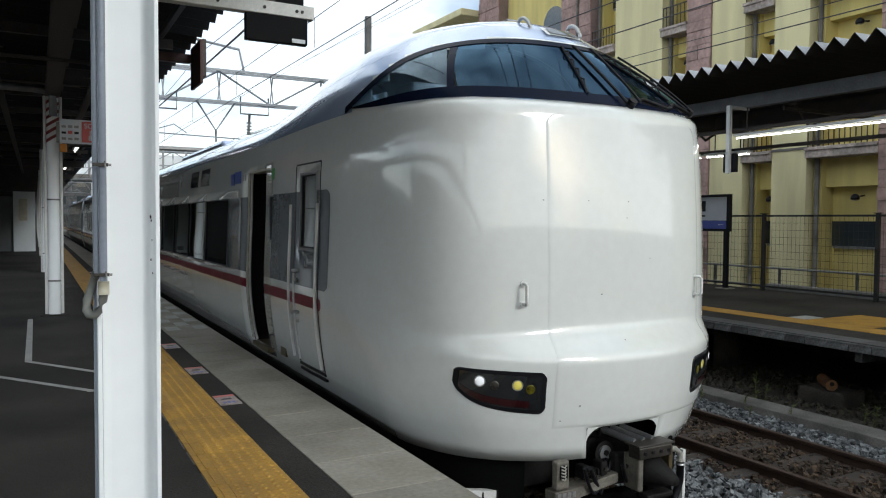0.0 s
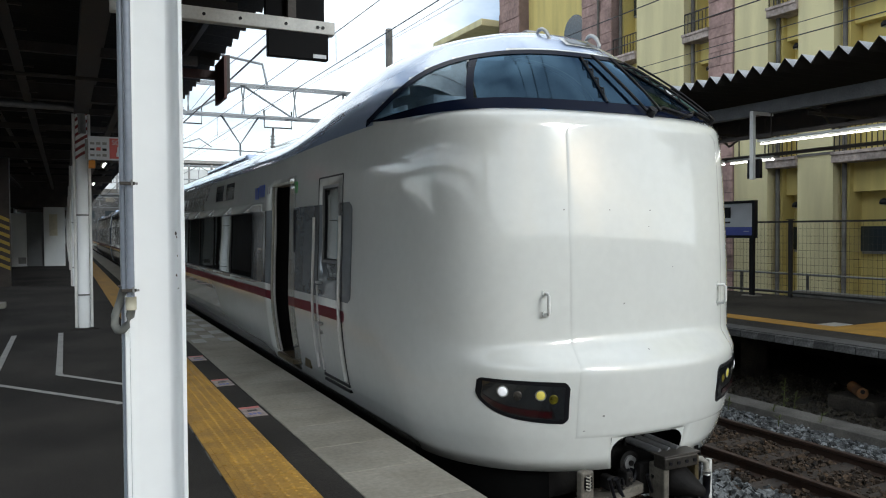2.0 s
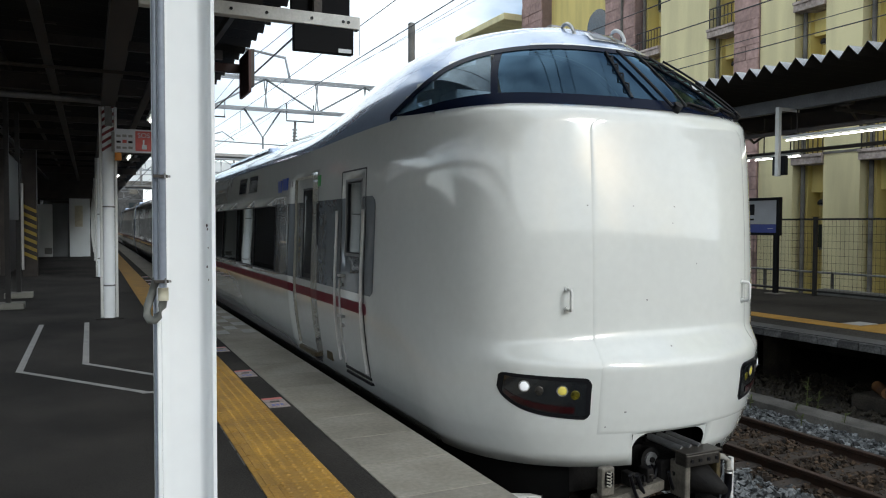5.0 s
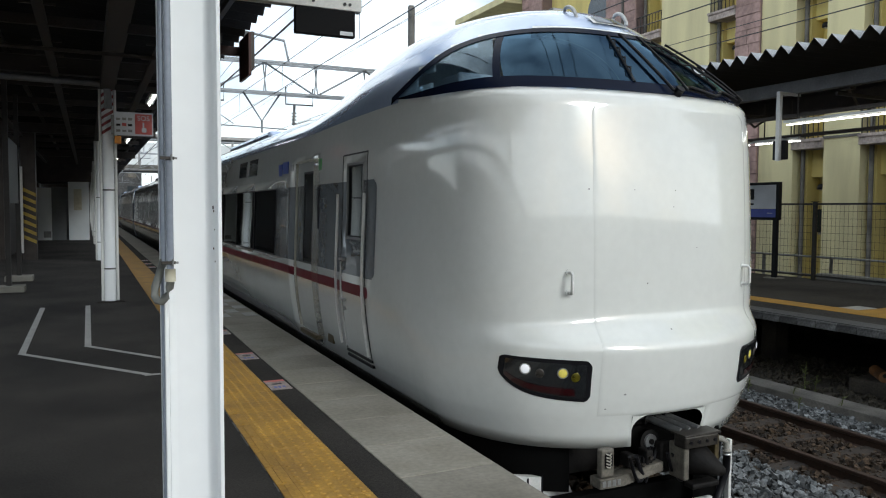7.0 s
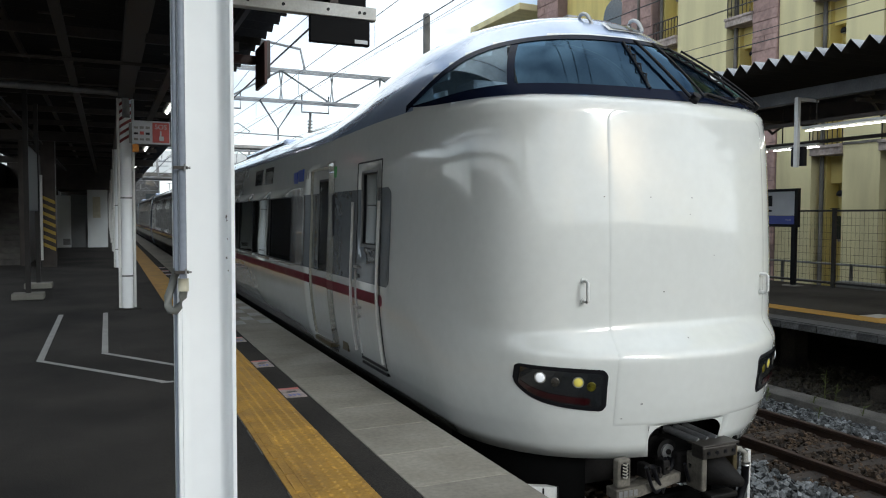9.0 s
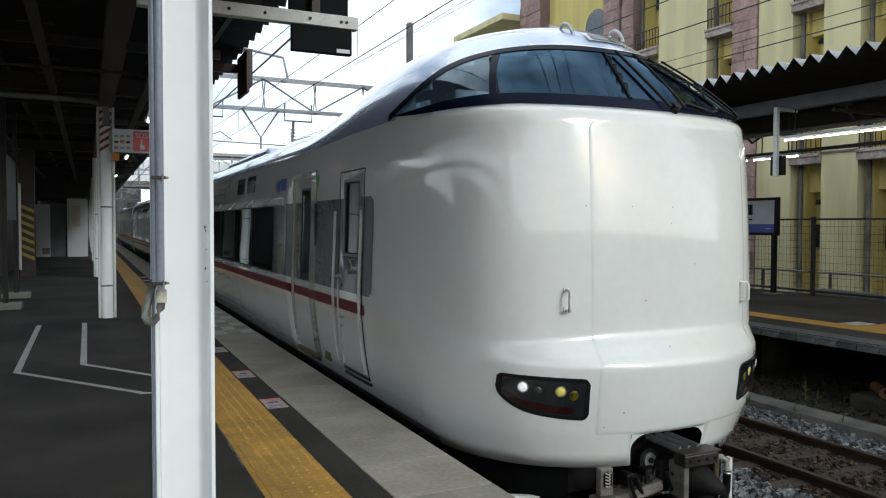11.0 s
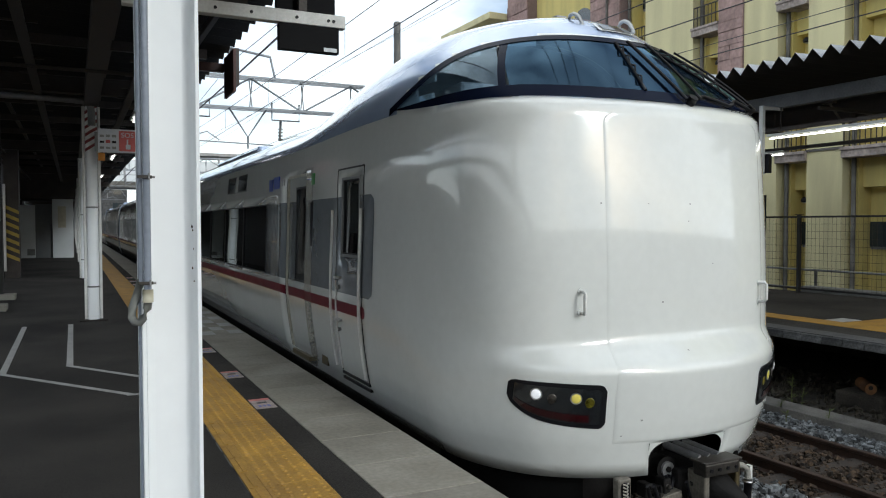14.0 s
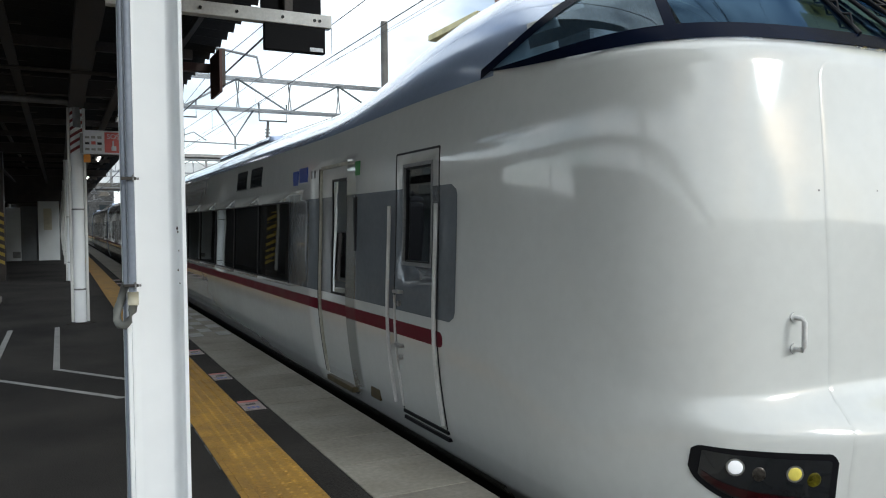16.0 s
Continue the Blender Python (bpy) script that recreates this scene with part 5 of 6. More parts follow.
def edge_paving():
    """Edge slabs and tactile tiles, each a piece of its own."""
    p = bpy.data.objects["platform"]
    me = None
    for i in range(110):
        if me is None:
            o = part("edge_slab", bbox(1.482, 2.08, 0.0045, 0.5955, -0.16, 0.0, 0.0015), M_SLAB, p)
            me = o.data
        else:
            o = new("edge_slab", me)
            o.parent = p
        o.location = (0, -8.25 + 0.6 * i, 0.0)
    part("edge_slab_far", bbox(1.482, 2.08, 57.76, FAR, -0.16, 0.0), M_CONC, p)
    for i in range(12):
        for k in range(3):
            if (i + k) % 2 == 0:
                part("painted_check", bbox(1.52 + 0.18 * k, 1.69 + 0.18 * k, 10.4 + 0.42 * i, 10.75 + 0.42 * i, 0.0, 0.003), M_PAINT, p)
    # crumbled mortar along the tiles, worn away in places
    rng = random.Random(31)
    y = 1.0
    while y < 12:
        ln = rng.uniform(0.05, 0.30)
        w = rng.uniform(0.003, 0.010)
        part("mortar_crumb", bbox(0.836 - w, 0.8365, y, y + ln, -0.01, 0.0035), M_CONCOLD, p)
        y += ln + rng.uniform(0.01, 0.25)
    # tactile tiles with studs near by, plain beyond
    bm = bmesh.new()
    box(bm, 0.93, 1.265, 0.003, 0.297, -0.02, 0.008)
    for a in range(5):
        for b in range(5):
            cx, cy = 0.963 + 0.067 * a, 0.03 + 0.06 * b
            lo = [bm.verts.new((cx + 0.016 * q, cy + 0.016 * r, 0.008)) for q, r in ((-1, -0.4), (-0.4, -1), (0.4, -1), (1, -0.4), (1, 0.4), (0.4, 1), (-0.4, 1), (-1, 0.4))]
            hi = [bm.verts.new((cx + 0.010 * q, cy + 0.010 * r, 0.0135)) for q, r in ((-1, -0.4), (-0.4, -1), (0.4, -1), (1, -0.4), (1, 0.4), (0.4, 1), (-0.4, 1), (-1, 0.4))]
            for k in range(8):
                bm.faces.new((lo[k], lo[(k + 1) % 8], hi[(k + 1) % 8], hi[k]))
            bm.faces.new(hi)
    t = part("tactile_tile", bm, M_YELLOW, p)
    plain = part("tactile_tile", bbox(0.93, 1.265, 0.003, 0.297, -0.02, 0.008), M_YELLOW, p)
    bar = part("guide_tile", box(bbox(0.84, 0.927, 0.003, 0.297, -0.02, 0.008), 0.872, 0.896, 0.012, 0.288, 0.008, 0.0135), M_YELLOW, p)
    t.location = bar.location = (0, 2.1, 0)
    plain.location = (0, 14.1, 0)
    for i in range(1, 40):
        o = new("tactile_tile", t.data)
        o.parent, o.location = p, (0, 2.1 + 0.3 * i, 0)
    for i in range(1, 70):
        o = new("tactile_tile", plain.data)
        o.parent, o.location = p, (0, 14.1 + 0.3 * i, 0)
    for i in range(1, 110):
        o = new("guide_tile", bar.data)
        o.parent, o.location = p, (0, 2.1 + 0.3 * i, 0)
    part("tactile_run", bbox(0.84, 1.265, 35.1, FAR, -0.02, 0.008), M_YELLOW, p)
    part("tactile_run", bbox(0.84, 1.265, NEAR, 2.1, -0.02, 0.008), M_YELLOW, p)
    part("tactile_run", bbox(-3.95, -3.55, NEAR, FAR, -0.02, 0.008), M_YELLOW, p)


# ---- across the tracks ----
def far_canopy():
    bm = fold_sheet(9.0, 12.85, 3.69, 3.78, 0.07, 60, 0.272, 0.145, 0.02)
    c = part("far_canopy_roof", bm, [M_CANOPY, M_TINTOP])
    tagged(c, "zigzag folded metal roof over the far platform", "canopy", kind="structure")
    part("edge_beam", bbox(10.15, 10.28, 0, 60, 3.33, 3.54, 0.008), M_EDGEBEAM, c)
    part("inner_beam", bbox(12.6, 12.75, 0, 60, 3.38, 3.68, 0.008), M_BEAM, c)
    part("rear_fascia", bbox(12.86, 12.92, 0, 60, 3.45, 3.95, 0.006), M_BEAM, c)
    for i in range(14):
        y = 1.0 + 2.25 * i
        part("brace", tube(bmesh.new(), [(10.3, y, 3.36), (11.5, y + 0.55, 3.06), (12.6, y + 1.1, 3.42)], 0.022, 6), M_BEAM, c)
        part("gusset", bbox(10.285, 10.40, y - 0.09, y + 0.09, 3.30, 3.48, 0.004), M_BEAM, c)
    for x, z in ((10.6, 3.02), (11.6, 2.80)):
        part("cable_bar", bbox(x - 0.03, x + 0.03, 0, 40, z, z + 0.06), M_BEAM, c)
    for i in range(6):
        y = 3.5 + i * 9.0
        part("cross_beam", bbox(10.2, 12.8, y - 0.07, y + 0.07, 3.40, 3.70), M_BEAM, c)
        o = thing("far_column", "slim dark steel column of the far canopy", "column", "far canopy columns")
        part("shaft", tube(bmesh.new(), [(11.5, y, 0), (11.5, y, 3.5)], 0.09, 14), M_BEAM, o)
        part("base", bbox(11.33, 11.67, y - 0.17, y + 0.17, 0, 0.02), M_BEAM, o)
    for i in range(9):
        y = 8.1 + i * 2.575 - 8
        part("tie", bbox(10.2, 12.7, y - 0.02, y + 0.02, 3.22, 3.27), M_BEAM, c)
    for x, y, z, ln in ((10.2, 4.3, 2.86, 4.4), (11.6, 9.6, 2.74, 1.0), (11.6, 10.75, 2.74, 0.8), (10.2, 12.5, 2.86, 1.7)):
        l = thing("strip_light", "lit fluorescent strip light over the far platform", "light", "far strip lights")
        part("housing", bbox(x - 0.06, x + 0.06, y - 0.03, y + ln + 0.03, z + 0.03, z + 0.07, 0.005), M_WHITEST, l)
        part("lamp_tube", tube(bmesh.new(), [(x, y, z), (x, y + ln, z)], 0.012, 8), M_TUBE, l)
        for yy in (y + 0.2, y + ln - 0.2):
            part("stem", tube(bmesh.new(), [(x, yy, z + 0.07), (x, yy, 3.5)], 0.012, 6), M_BEAM, l)
    h = thing("hanging_post", "white angled steel post with a small black camera", "post")
    part("upright", bbox(9.77, 9.83, 8.48, 8.55, 2.26, 3.34, 0.005), M_WHITEST, h)
    part("arm", bbox(9.80, 10.25, 8.5, 8.53, 3.29, 3.34), M_WHITEST, h)
    part("camera_body", bbox(9.84, 9.92, 8.42, 8.66, 2.28, 2.58, 0.01), M_BLACK, h)


def far_furniture():
    s = thing("station_sign", "station name board with white field and blue band", "sign")
    part("field", bbox(13.50, 13.54, 11.72, 13.7, 1.52, 2.04), M_SIGNW, s)
    part("blue_band", bbox(13.49, 13.54, 11.72, 13.7, 1.33, 1.515), M_SIGNB, s)
    for y0, y1, z0, z1 in ((11.65, 11.72, 1.27, 2.10), (13.7, 13.77, 1.27, 2.1), (11.72, 13.7, 2.04, 2.10), (11.72, 13.7, 1.27, 1.33)):
        part("frame", bbox(13.47, 13.57, y0, y1, z0, z1), M_BLACK, s)
    for y in (11.76, 13.66):
        part("leg", bbox(13.49, 13.57, y - 0.05, y + 0.05, 0, 1.27), M_BLACK, s)
        part("foot", bbox(13.38, 13.66, y - 0.16, y + 0.16, 0, 0.02), M_CONC, s)
    part("dark_mark", bbox(13.492, 13.50, 12.34, 12.60, 1.72, 1.96), M_BLACK, s)
    part("dark_mark", bbox(13.492, 13.50, 12.70, 13.3, 1.72, 1.96), M_BLACK, s)
    part("dark_mark", bbox(13.492, 13.50, 12.35, 12.55, 1.60, 1.64), M_BLACK, s)
    bm = bmesh.new()
    box(bm, 13.482, 13.49, 11.82, 11.96, 1.415, 1.427)
    part("arrow", bm, M_SIGNW, s)

    f = thing("mesh_fence", "dark steel mesh fence along the platform back", "fence")
    posts = [1.01 + 2.51 * k for k in range(12)]
    for y in posts:
        part("post", bbox(13.83, 13.90, y - 0.035, y + 0.035, 0, 1.66, 0.004), M_FENCE, f)
        part("post_cap", bbox(13.80, 13.93, y - 0.06, y + 0.06, 1.66, 1.675), M_FENCE, f)
    for z in (1.62, 0.10):
        part("rail", bbox(13.845, 13.885, posts[0], posts[-1], z - 0.02, z + 0.02), M_FENCE, f)
    for y in posts[:-1]:
        bm = bmesh.new()
        for k in range(1, 10):
            z = 0.1 + 0.152 * k
            box(bm, 13.864, 13.869, y, y + 2.51, z - 0.0028, z + 0.0028)
        for k in range(1, 26):
            box(bm, 13.866, 13.871, y + 0.0963 * k - 0.0013, y + 0.0963 * k + 0.0013, 0.1, 1.62)
        part("mesh_panel", bm, M_FENCE, f)
    r = thing("guard_rail", "grey galvanised guard rail behind the fence", "railing")
    for z in (0.44, 0.02):
        part("rail", tube(bmesh.new(), [(14.8, 2, z), (14.8, 20, z)], 0.025, 8), M_FENCEG, r)
    for k in range(12):
        part("post", tube(bmesh.new(), [(14.8, 2.2 + 1.83 * k, -0.5), (14.8, 2.2 + 1.83 * k, 0.46)], 0.035, 8), M_FENCEG, r)
    cb = part("cable_trough", bbox(14.25, 14.55, 8.2, 11.3, -0.5, 0.12, 0.02), M_FENCEG)
    tagged(cb, "low grey cable trough behind the fence", "cable trough")
    g = part("street", bbox(14.25, 40, -40, 120, -0.6, -0.5), M_CONCOLD)
    tagged(g, "grey paved yard in front of the building", "pavement", kind="structure")


def pink_pilaster(y0, y1, house):
    p = part("stone_pilaster", bbox(16.46, 17.2, y0, y1, -0.5, 15.0), M_PINKJ, house, "pink stone-clad pilaster")
    rng = random.Random(int(y0 * 7))
    z, row = -0.4, 0
    while z < 11.5:
        h = rng.choice([0.28, 0.34, 0.40])
        n = rng.choice([1, 2, 2])
        cut = [y0] + sorted(y0 + (y1 - y0) * rng.uniform(0.3, 0.7) for _ in range(n - 1)) + [y1]
        for a, b in zip(cut, cut[1:]):
            d = rng.uniform(0.015, 0.045)
            part("stone", bbox(16.46 - d, 16.5, a + 0.008, b - 0.008, z + 0.008, z + h - 0.008), M_PINK, p)
        z += h
        row += 1


def railing(house, y0, y1, z0, z1, x):
    r = part("balcony_rail", bbox(x - 0.02, x + 0.02, y0, y1, z1 - 0.03, z1), M_FENCE, house, "thin dark iron balcony railing")
    n = max(3, int((y1 - y0) / 0.13))
    for k in range(n + 1):
        y = y0 + (y1 - y0) * k / n
        part("baluster", bbox(x - 0.009, x + 0.009, y - 0.009, y + 0.009, z0, z1 - 0.03), M_FENCE, r)


def building():
    h = thing("yellow_building", "pale yellow rendered building with pink stone pilasters", "building")
    part("rear_wall", bbox(17.25, 24, -2, 27.3, -0.5, 15), M_WALLY, h, "yellow recessed wall")
    for y0, y1 in ((-2.0, 2.0), (4.0, 5.2), (6.2, 7.2), (11.98, 12.96), (13.87, 14.97), (16.87, 18.93)):
        part("wall_bay", bbox(16.5, 17.25, y0, y1, -0.5, 15), M_WALLC, h, "cream rendered bay")
        part("string_course", bbox(16.47, 16.52, y0, y1, 3.26, 3.32), M_CONCOLD, h)
    part("wall_bay", bbox(16.9, 17.25, 21.72, 25.82, -0.5, 15), M_WALLY, h, "yellow wall with an arched window")
    for y0, y1 in ((9.1, 10.17), (14.97, 15.84), (20.11, 21.72), (25.82, 27.35)):
        pink_pilaster(y0, y1, h)
    # recessed balconies between the bays
    for y0, y1 in ((2.0, 4.0), (5.2, 6.2), (7.2, 9.1), (10.17, 11.98), (12.96, 13.87), (15.84, 16.87), (18.93, 20.11)):
        for zb in (3.04, 6.95, 10.85):
            led = part("balcony_ledge", bbox(16.42, 17.25, y0, y1, zb, zb + 0.26, 0.01), M_LEDGE, h, "weathered pinkish stone balcony ledge")
            part("moulding", bbox(16.38, 16.46, y0 + 0.003, y1 - 0.003, zb + 0.18, zb + 0.25), M_LEDGE, led)
            railing(h, y0 + 0.03, y1 - 0.03, zb + 0.26, zb + 0.86, 16.5)
        for zb in (-0.5, 3.3, 7.2, 11.1):
            up = 0.0 if zb < 0 else 0.2
            part("niche_lintel", bbox(16.95, 17.25, y0 + 0.28, y1, zb + 2.85 + up, zb + 3.75), M_WALLY, h)
            part("niche_pier", bbox(16.80, 17.25, y1 - 0.22, y1 - 0.002, zb, zb + 3.75), M_WALLY, h)
            w = part("window", bbox(17.2, 17.255, y0 + 0.25, y1 - 0.24, zb + 1.42, zb + 2.02), M_WINDARK, h, "small dark window")
            part("window_frame", bbox(17.17, 17.26, y0 + 0.22, y1 - 0.29, zb + 1.36, zb + 1.42), M_GREYMETAL, w)
            part("window_frame", bbox(17.17, 17.26, y0 + 0.42, y0 + 0.45, zb + 1.42, zb + 2.02), M_GREYMETAL, w)
            bm = bmesh.new()
            yl, zl = (y0 + y1) / 2 - 0.10, zb + 2.56 + 1.4 * up
            bmesh.ops.create_uvsphere(bm, u_segments=14, v_segments=8, radius=0.105)
            for q in bm.verts:
                q.co = Vector((16.90 + q.co.x * 0.8, yl + q.co.y, zl + max(q.co.z, -0.035)))
            l = part("wall_lamp", bm, M_BLACK, h, "round black wall lamp", True)
            part("stalk", tube(bmesh.new(), [(17.25, yl, zl + 0.07), (16.92, yl, zl + 0.03)], 0.02, 6), M_BLACK, l)
            part("bulb", bbox(16.86, 16.94, yl - 0.04, yl + 0.04, zl - 0.06, zl - 0.034, 0.01), M_CREAM, l)
        part("drain_pipe", tube(bmesh.new(), [(16.72, y1 - 0.14, -0.5), (16.72, y1 - 0.14, 15)], 0.055, 10), M_CONCOLD, h)
    part("drain_pipe", tube(bmesh.new(), [(16.4, 20.75, -0.5), (16.4, 20.75, 15)], 0.05, 10), M_CONCOLD, h)
    # arched window
    bm = bmesh.new()
    yc, r = 22.75, 0.62
    pts = [(yc - r, 7.3), (yc + r, 7.3)] + [(yc + r * math.cos(k * math.pi / 14), 8.75 + r * math.sin(k * math.pi / 14)) for k in range(15)]
    fr = [bm.verts.new((16.87, y, z)) for y, z in pts]
    bk = [bm.verts.new((16.95, y, z)) for y, z in pts]
    bm.faces.new(fr[::-1])
    for k in range(len(fr)):
        bm.faces.new((fr[k], fr[(k + 1) % len(fr)], bk[(k + 1) % len(fr)], bk[k]))
    part("arched_window", bm, M_WINDARK, h, "dark arched window")
    part("wing_eave", bbox(15.6, 22, 27.4, 32.0, 10.0, 10.28, 0.03), M_WALLC, h, "cream projecting eave")
    part("wing_wall", bbox(17.5, 22, 27.4, 31.2, -0.5, 10.0), M_WALLC, h)


# ---- overhead line and distance ----
def overhead():
    for y in (30.0, 68.0, 105.0):
        g = thing("overhead_gantry", "grey lattice gantry carrying the overhead wires", "gantry", "overhead gantries")
        x0, x1, zt, zb = -8.1, 14.56, 7.2, 6.0
        for z, d in ((zt, 0), (zb, 0)):
            for yy in (y - 0.25, y + 0.25):
                part("chord", bbox(x0, x1, yy - 0.035, yy + 0.035, z - 0.04, z + 0.04), M_GANTRY, g)
        n = 11
        for k in range(n):
            a, b = x0 + (x1 - x0) * k / n, x0 + (x1 - x0) * (k + 1) / n
            p0, p1 = ((a, zb), (b, zt)) if k % 2 == 0 else ((a, zt), (b, zb))
            part("diagonal", tube(bmesh.new(), [(p0[0], y, p0[1]), (p1[0], y, p1[1])], 0.04, 6), M_GANTRY, g)
            part("strut", tube(bmesh.new(), [(a, y - 0.25, zb), (a - 0.12, y - 0.25, zt)], 0.025, 6), M_GANTRY, g)
            part("strut", tube(bmesh.new(), [(a, y + 0.25, zb), (a + 0.12, y + 0.25, zt)], 0.025, 6), M_GANTRY, g)
        for x in (x0, x1):
            part("mast", bbox(x - 0.15, x + 0.15, y - 0.3, y + 0.3, -1.3, 7.6), M_GANTRY, g)
        for x in (6.2, 2.6):
            part("hanger", tube(bmesh.new(), [(x - 0.75, y, 6.05), (x, y, 4.9), (x + 0.75, y, 6.05)], 0.04, 6), M_GANTRY, g)
            part("drop", tube(bmesh.new(), [(x, y, 4.9), (x, y, 4.45)], 0.04, 6), M_GANTRY, g)
            part("cross_tube", tube(bmesh.new(), [(x - 3.4, y, 4.72), (x + 1.0, y, 4.62)], 0.025, 6), M_GANTRY, g)
        for x in (7.7, 4.2):
            part("bracket", tube(bmesh.new(), [(x - 0.55, y, 6.3), (x - 0.55, y, 5.62), (x + 0.55, y, 5.62), (x + 0.55, y, 6.3)], 0.035, 6), M_GANTRY, g)
            part("insulator", tube(bmesh.new(), [(x - 0.2, y, 5.6), (x - 0.25, y, 4.8)], 0.05, 8), M_GREYMETAL, g)
            for k in range(4):
                part("insulator_disc", tube(bmesh.new(), [(x - 0.22, y, 4.86 + 0.13 * k), (x - 0.22, y, 4.90 + 0.13 * k)], 0.10, 10), M_GREYMETAL, g)
            part("stay", tube(bmesh.new(), [(x - 0.25, y, 4.8), (x + 0.45, y, 5.05), (x + 0.9, y, 4.75)], 0.022, 6), M_GANTRY, g)
        part("top_arm", tube(bmesh.new(), [(7.3, y, 7.2), (7.1, y, 8.1), (4.9, y, 8.4)], 0.05, 6), M_GANTRY, g)
        part("insulator", tube(bmesh.new(), [(5.6, y, 8.3), (5.55, y, 7.6)], 0.07, 8), M_GREYMETAL, g)
    w = thing("overhead_wires", "thin dark overhead contact wires above the tracks", "wires")
    for x, z, r, sag in ((CX, 4.02, 0.007, 0), (CX, 4.62, 0.0065, 0.25), (7.115, 4.08, 0.008, 0), (7.115, 4.62, 0.008, 0.2), (8.6, 4.0, 0.008, 0.0), (9.2, 4.35, 0.006, 0), (2.5, 4.05, 0.014, 0.1), (5.6, 7.55, 0.012, 0.5), (-6.4, 4.1, 0.009, 0), (5.0, 4.9, 0.004, 0.3), (8.2, 6.9, 0.005, 0.4)):
        pts = []
        for k in range(64):
            y = -30 + k * 2.35
            f = ((y + 8.0) % 38.0) / 38.0
            pts.append((x, y, z - sag * 4 * f * (1 - f) + sag * 0.5))
        part("wire", tube(bmesh.new(), pts, r, 6), M_WIRE, w)
    for x in (CX, 7.115):
        for k in range(20):
            y = -4 + 5 * k
            f = ((y + 8.0) % 38.0) / 38.0
            sg = 0.25 if x == CX else 0.2
            part("dropper", tube(bmesh.new(), [(x, y, 4.05), (x, y, 4.62 - sg * 4 * f * (1 - f) + sg * 0.5)], 0.004, 4), M_WIRE, w)
    p = thing("utility_pole", "plain tapered concrete pole", "pole")
    bm = bmesh.new()
    tube(bm, [(8.36, 20.0, -1.3), (8.36, 20.0, 7.2)], 0.10, 16)
    part("shaft", bm, M_POLE, p)
    part("cap", tube(bmesh.new(), [(8.36, 20, 7.2), (8.36, 20, 7.23)], 0.085, 16), M_POLE, p)


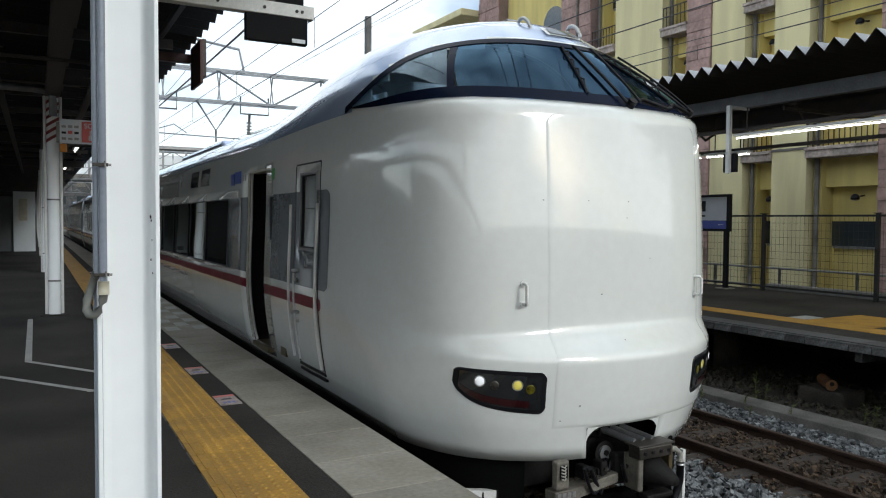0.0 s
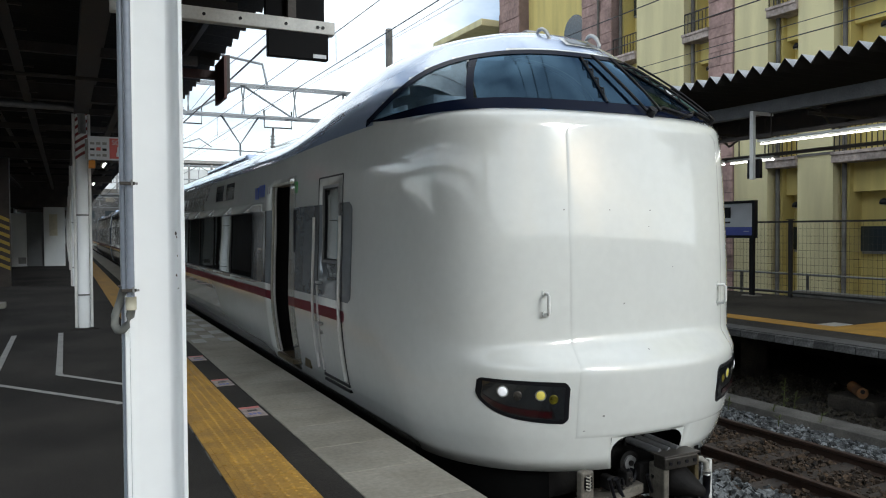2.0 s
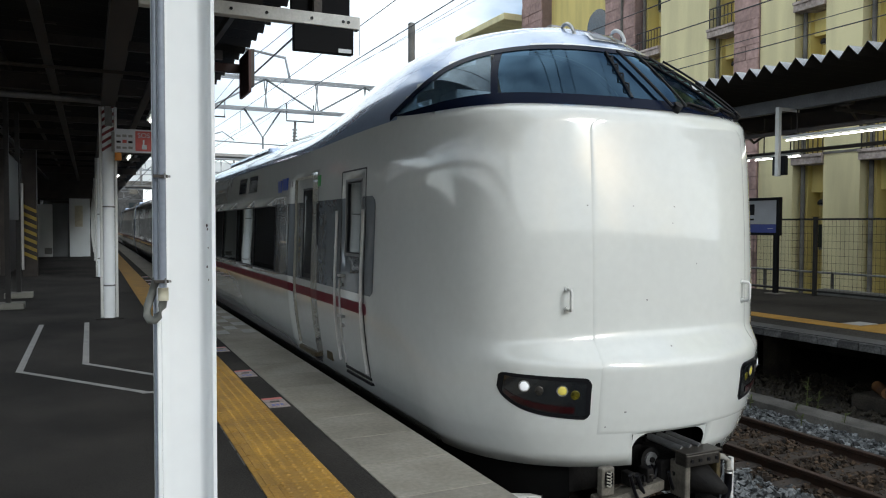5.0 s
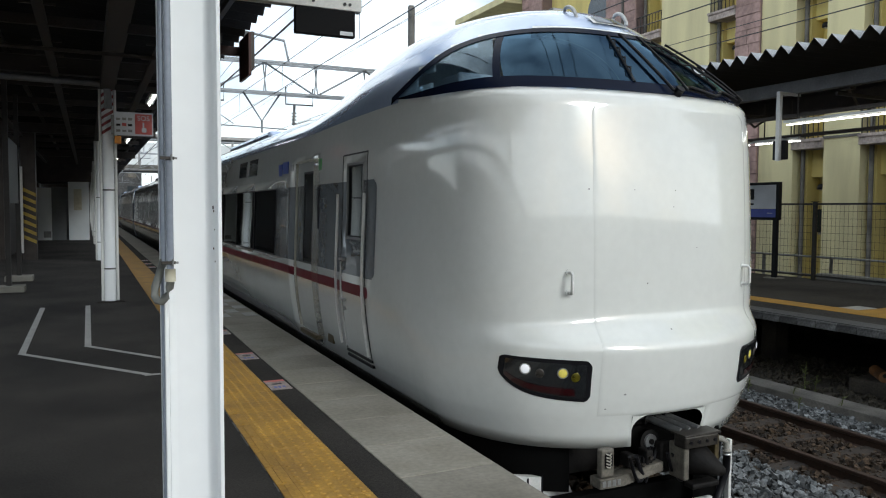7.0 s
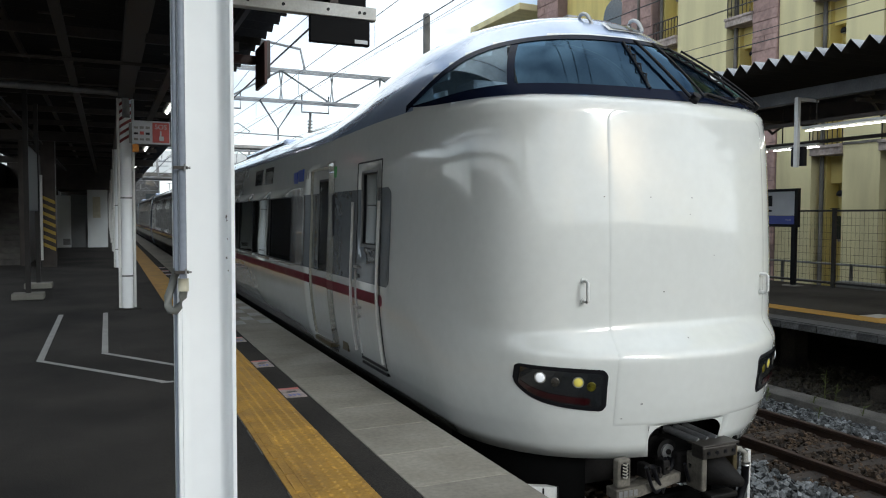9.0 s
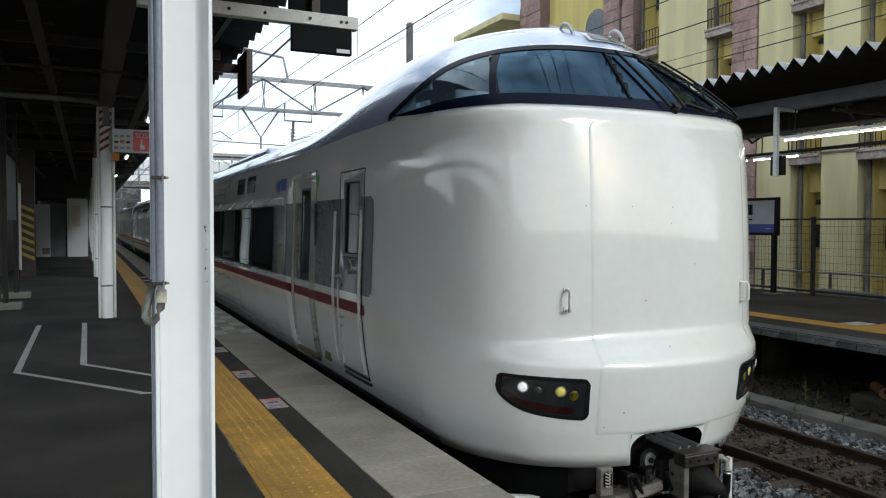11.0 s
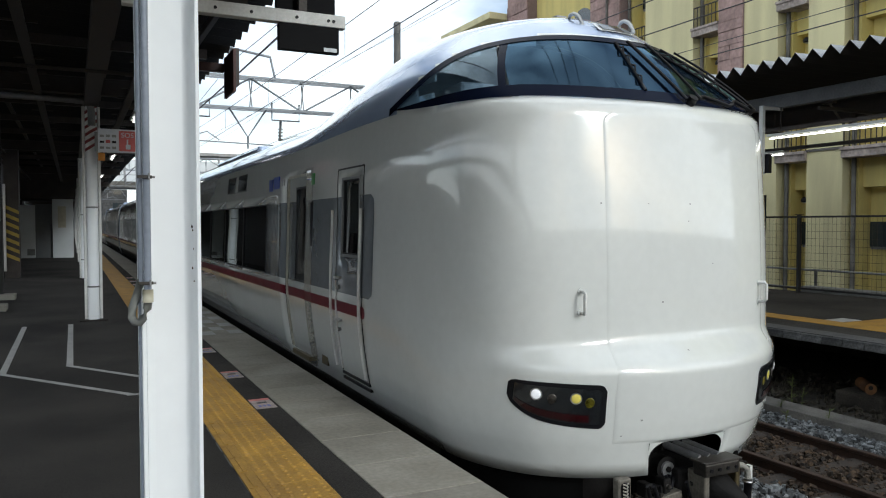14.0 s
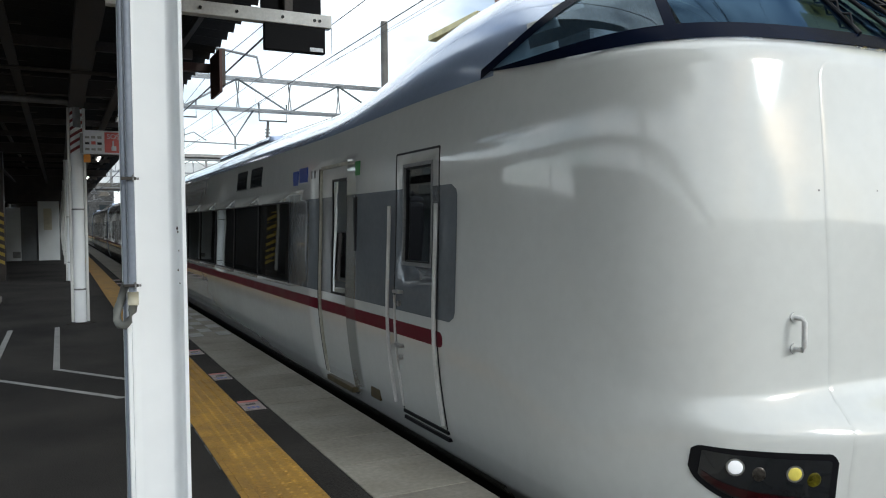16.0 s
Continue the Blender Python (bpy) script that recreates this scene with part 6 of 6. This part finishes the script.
def distance():
    b = thing("footbridge", "pale station footbridge across the tracks", "footbridge")
    part("deck", bbox(-12, 22, 82, 86, 5.2, 5.8), M_CONCOLD, b)
    part("side_wall", bbox(-12, 22, 81.9, 82.05, 5.8, 8.0), M_KIOSK, b)
    part("roof", bbox(-12.5, 22.5, 81.5, 86.5, 8.6, 8.9), M_GREYMETAL, b)
    for k in range(15):
        part("mullion", bbox(-11.5 + 2.3 * k, -11.3 + 2.3 * k, 81.85, 82.1, 5.8, 8.6), M_GREYMETAL, b)
    for x in (-10.5, 1.0, 12.0):
        part("leg", bbox(x - 0.4, x + 0.4, 83, 84, -1.3, 5.2), M_CONCOLD, b)
    for i, (x0, x1, y0, y1, z) in enumerate(((-40, -14, 60, 80, 9), (-30, -14, 25, 50, 3), (-12, 9, 150, 170, 12), (12, 40, 130, 150, 10), (-45, -22, -30, 20, 4), (20, 45, 45, 75, 8), (-60, 170, -75, -62, 8))):
        h = thing("far_building", "plain pale far-off building", "building", "far buildings")
        part("wall", bbox(x0, x1, y0, y1, -1.3, z), (M_CONCOLD, M_DOORGREY, M_KERB)[i % 3], h)
        part("roof", bbox(x0 - 0.4, x1 + 0.4, y0 - 0.4, y1 + 0.4, z, z + 0.4), M_GREYMETAL, h)
        for k in range(6):
            xx = x0 + (x1 - x0) * (k + 0.3) / 6
            for zz in range(1, int(z) - 1, 3):
                part("window", bbox(xx, xx + (x1 - x0) / 12, y0 - 0.05, y0 + 0.1, zz, zz + 1.4), M_WINDARK, h)
    # out-of-view canopy, its width set by the dark band mirrored in the train
    nc = part("unseen_next_canopy", bbox(-14.5, -11.9, -30, 90, 4.2, 4.45), M_CANOPY)
    tagged(nc, "unseen dark canopy over the next platform, added for reflections", "canopy", kind="structure")
    for k in range(13):
        part("post", tube(bmesh.new(), [(-12.8, -28 + 9 * k, -1.3), (-12.8, -28 + 9 * k, 4.2)], 0.1, 10), M_BEAM, nc)
        part("cross_beam", bbox(-14.2, -12.0, -28.1 + 9 * k, -27.9 + 9 * k, 4.0, 4.2), M_BEAM, nc)
    np_ = part("next_platform", bbox(-14.2, -9.1, NEAR, FAR, -1.2, 0.0), M_ASPHALT)
    tagged(np_, "dark asphalt platform beyond the second tracks", "platform", kind="structure")
    t = thing("parked_train", "dark commuter train at the platform behind", "train")
    for k in range(4):
        y = 26 + 20.4 * k
        part("car_body", bbox(-7.9, -5.1, y, y + 20, -0.1, 2.7, 0.18), M_DARKTRAIN, t)
        part("underframe", bbox(-7.7, -5.3, y + 0.3, y + 19.7, -0.8, -0.1), M_UNDER, t)
        for j in range(8):
            part("window", bbox(-5.12, -5.08, y + 1.2 + 2.4 * j, y + 2.9 + 2.4 * j, 0.9, 1.8), M_WINDARK, t)
        part("car_roof", bbox(-7.6, -5.4, y + 0.2, y + 19.8, 2.7, 2.9, 0.08), M_DARKTRAIN, t)


def weeds():
    rng = random.Random(9)
    for x, y, hgt in ((8.87, 7.15, 0.40), (8.9, 7.0, 0.24), (8.5, 6.3, 0.14), (8.48, 7.0, 0.12), (9.0, 5.5, 0.24), (9.1, 5.7, 0.2), (8.1, 6.6, 0.10), (8.3, 7.6, 0.10)):
        w = thing("weed", "spindly yellow-green weed beside the drain kerb", "plant", "trackside weeds")
        bm = bmesh.new()
        tube(bm, [(x, y, -1.27), (x + 0.01, y + 0.02, -1.0), (x + 0.03, y + 0.01, -1.0 + hgt)], 0.006, 5)
        part("stem", bm, M_LEAF, w)
        bm = bmesh.new()
        for k in range(int(60 * hgt) + 8):
            z = -1.02 + hgt * rng.uniform(0.05, 1)
            a, ln = rng.uniform(0, 6.3), rng.uniform(0.04, 0.10)
            c = Vector((x + 0.02, y + 0.015, z))
            d = Vector((math.cos(a), math.sin(a), rng.uniform(0.1, 0.6))) * ln
            n = Vector((-math.sin(a), math.cos(a), 0)) * ln * 0.16
            bm.faces.new([bm.verts.new(v) for v in (c, c + d * 0.5 + n, c + d, c + d * 0.5 - n)])
        part("foliage", bm, M_LEAF, w)


canopy()
steel_column()
for k in range(9):
    round_column(12.9 + 10.05 * k, k == 0)
platform_fittings()
far_canopy()
far_furniture()
building()
overhead()
distance()
weeds()
edge_paving()


def motions():
    gone = [(0.0, 0.0), (12.0, 0.0), (12.5, 0.008), (13.0, 0.057), (13.5, 0.141), (14.0, 0.300), (14.5, 0.562), (15.0, 0.930), (15.5, 1.413), (16.0, 1.996)]
    walk(train, [(t, pose(CX, 4.04 - s, 0)) for t, s in gone])
    leaf = bpy.data.objects["sliding_door"]
    slide = [(0.0, 0.76), (3.1, 0.76), (3.4, 0.68), (3.6, 0.58), (3.8, 0.47), (4.0, 0.36), (4.2, 0.26), (4.5, 0.13), (4.8, 0.04), (5.1, 0.0), (5.4, 0.0), (16.0, 0.0)]
    walk(leaf, [(t, pose(0, v, 0)) for t, v in slide])


motions()
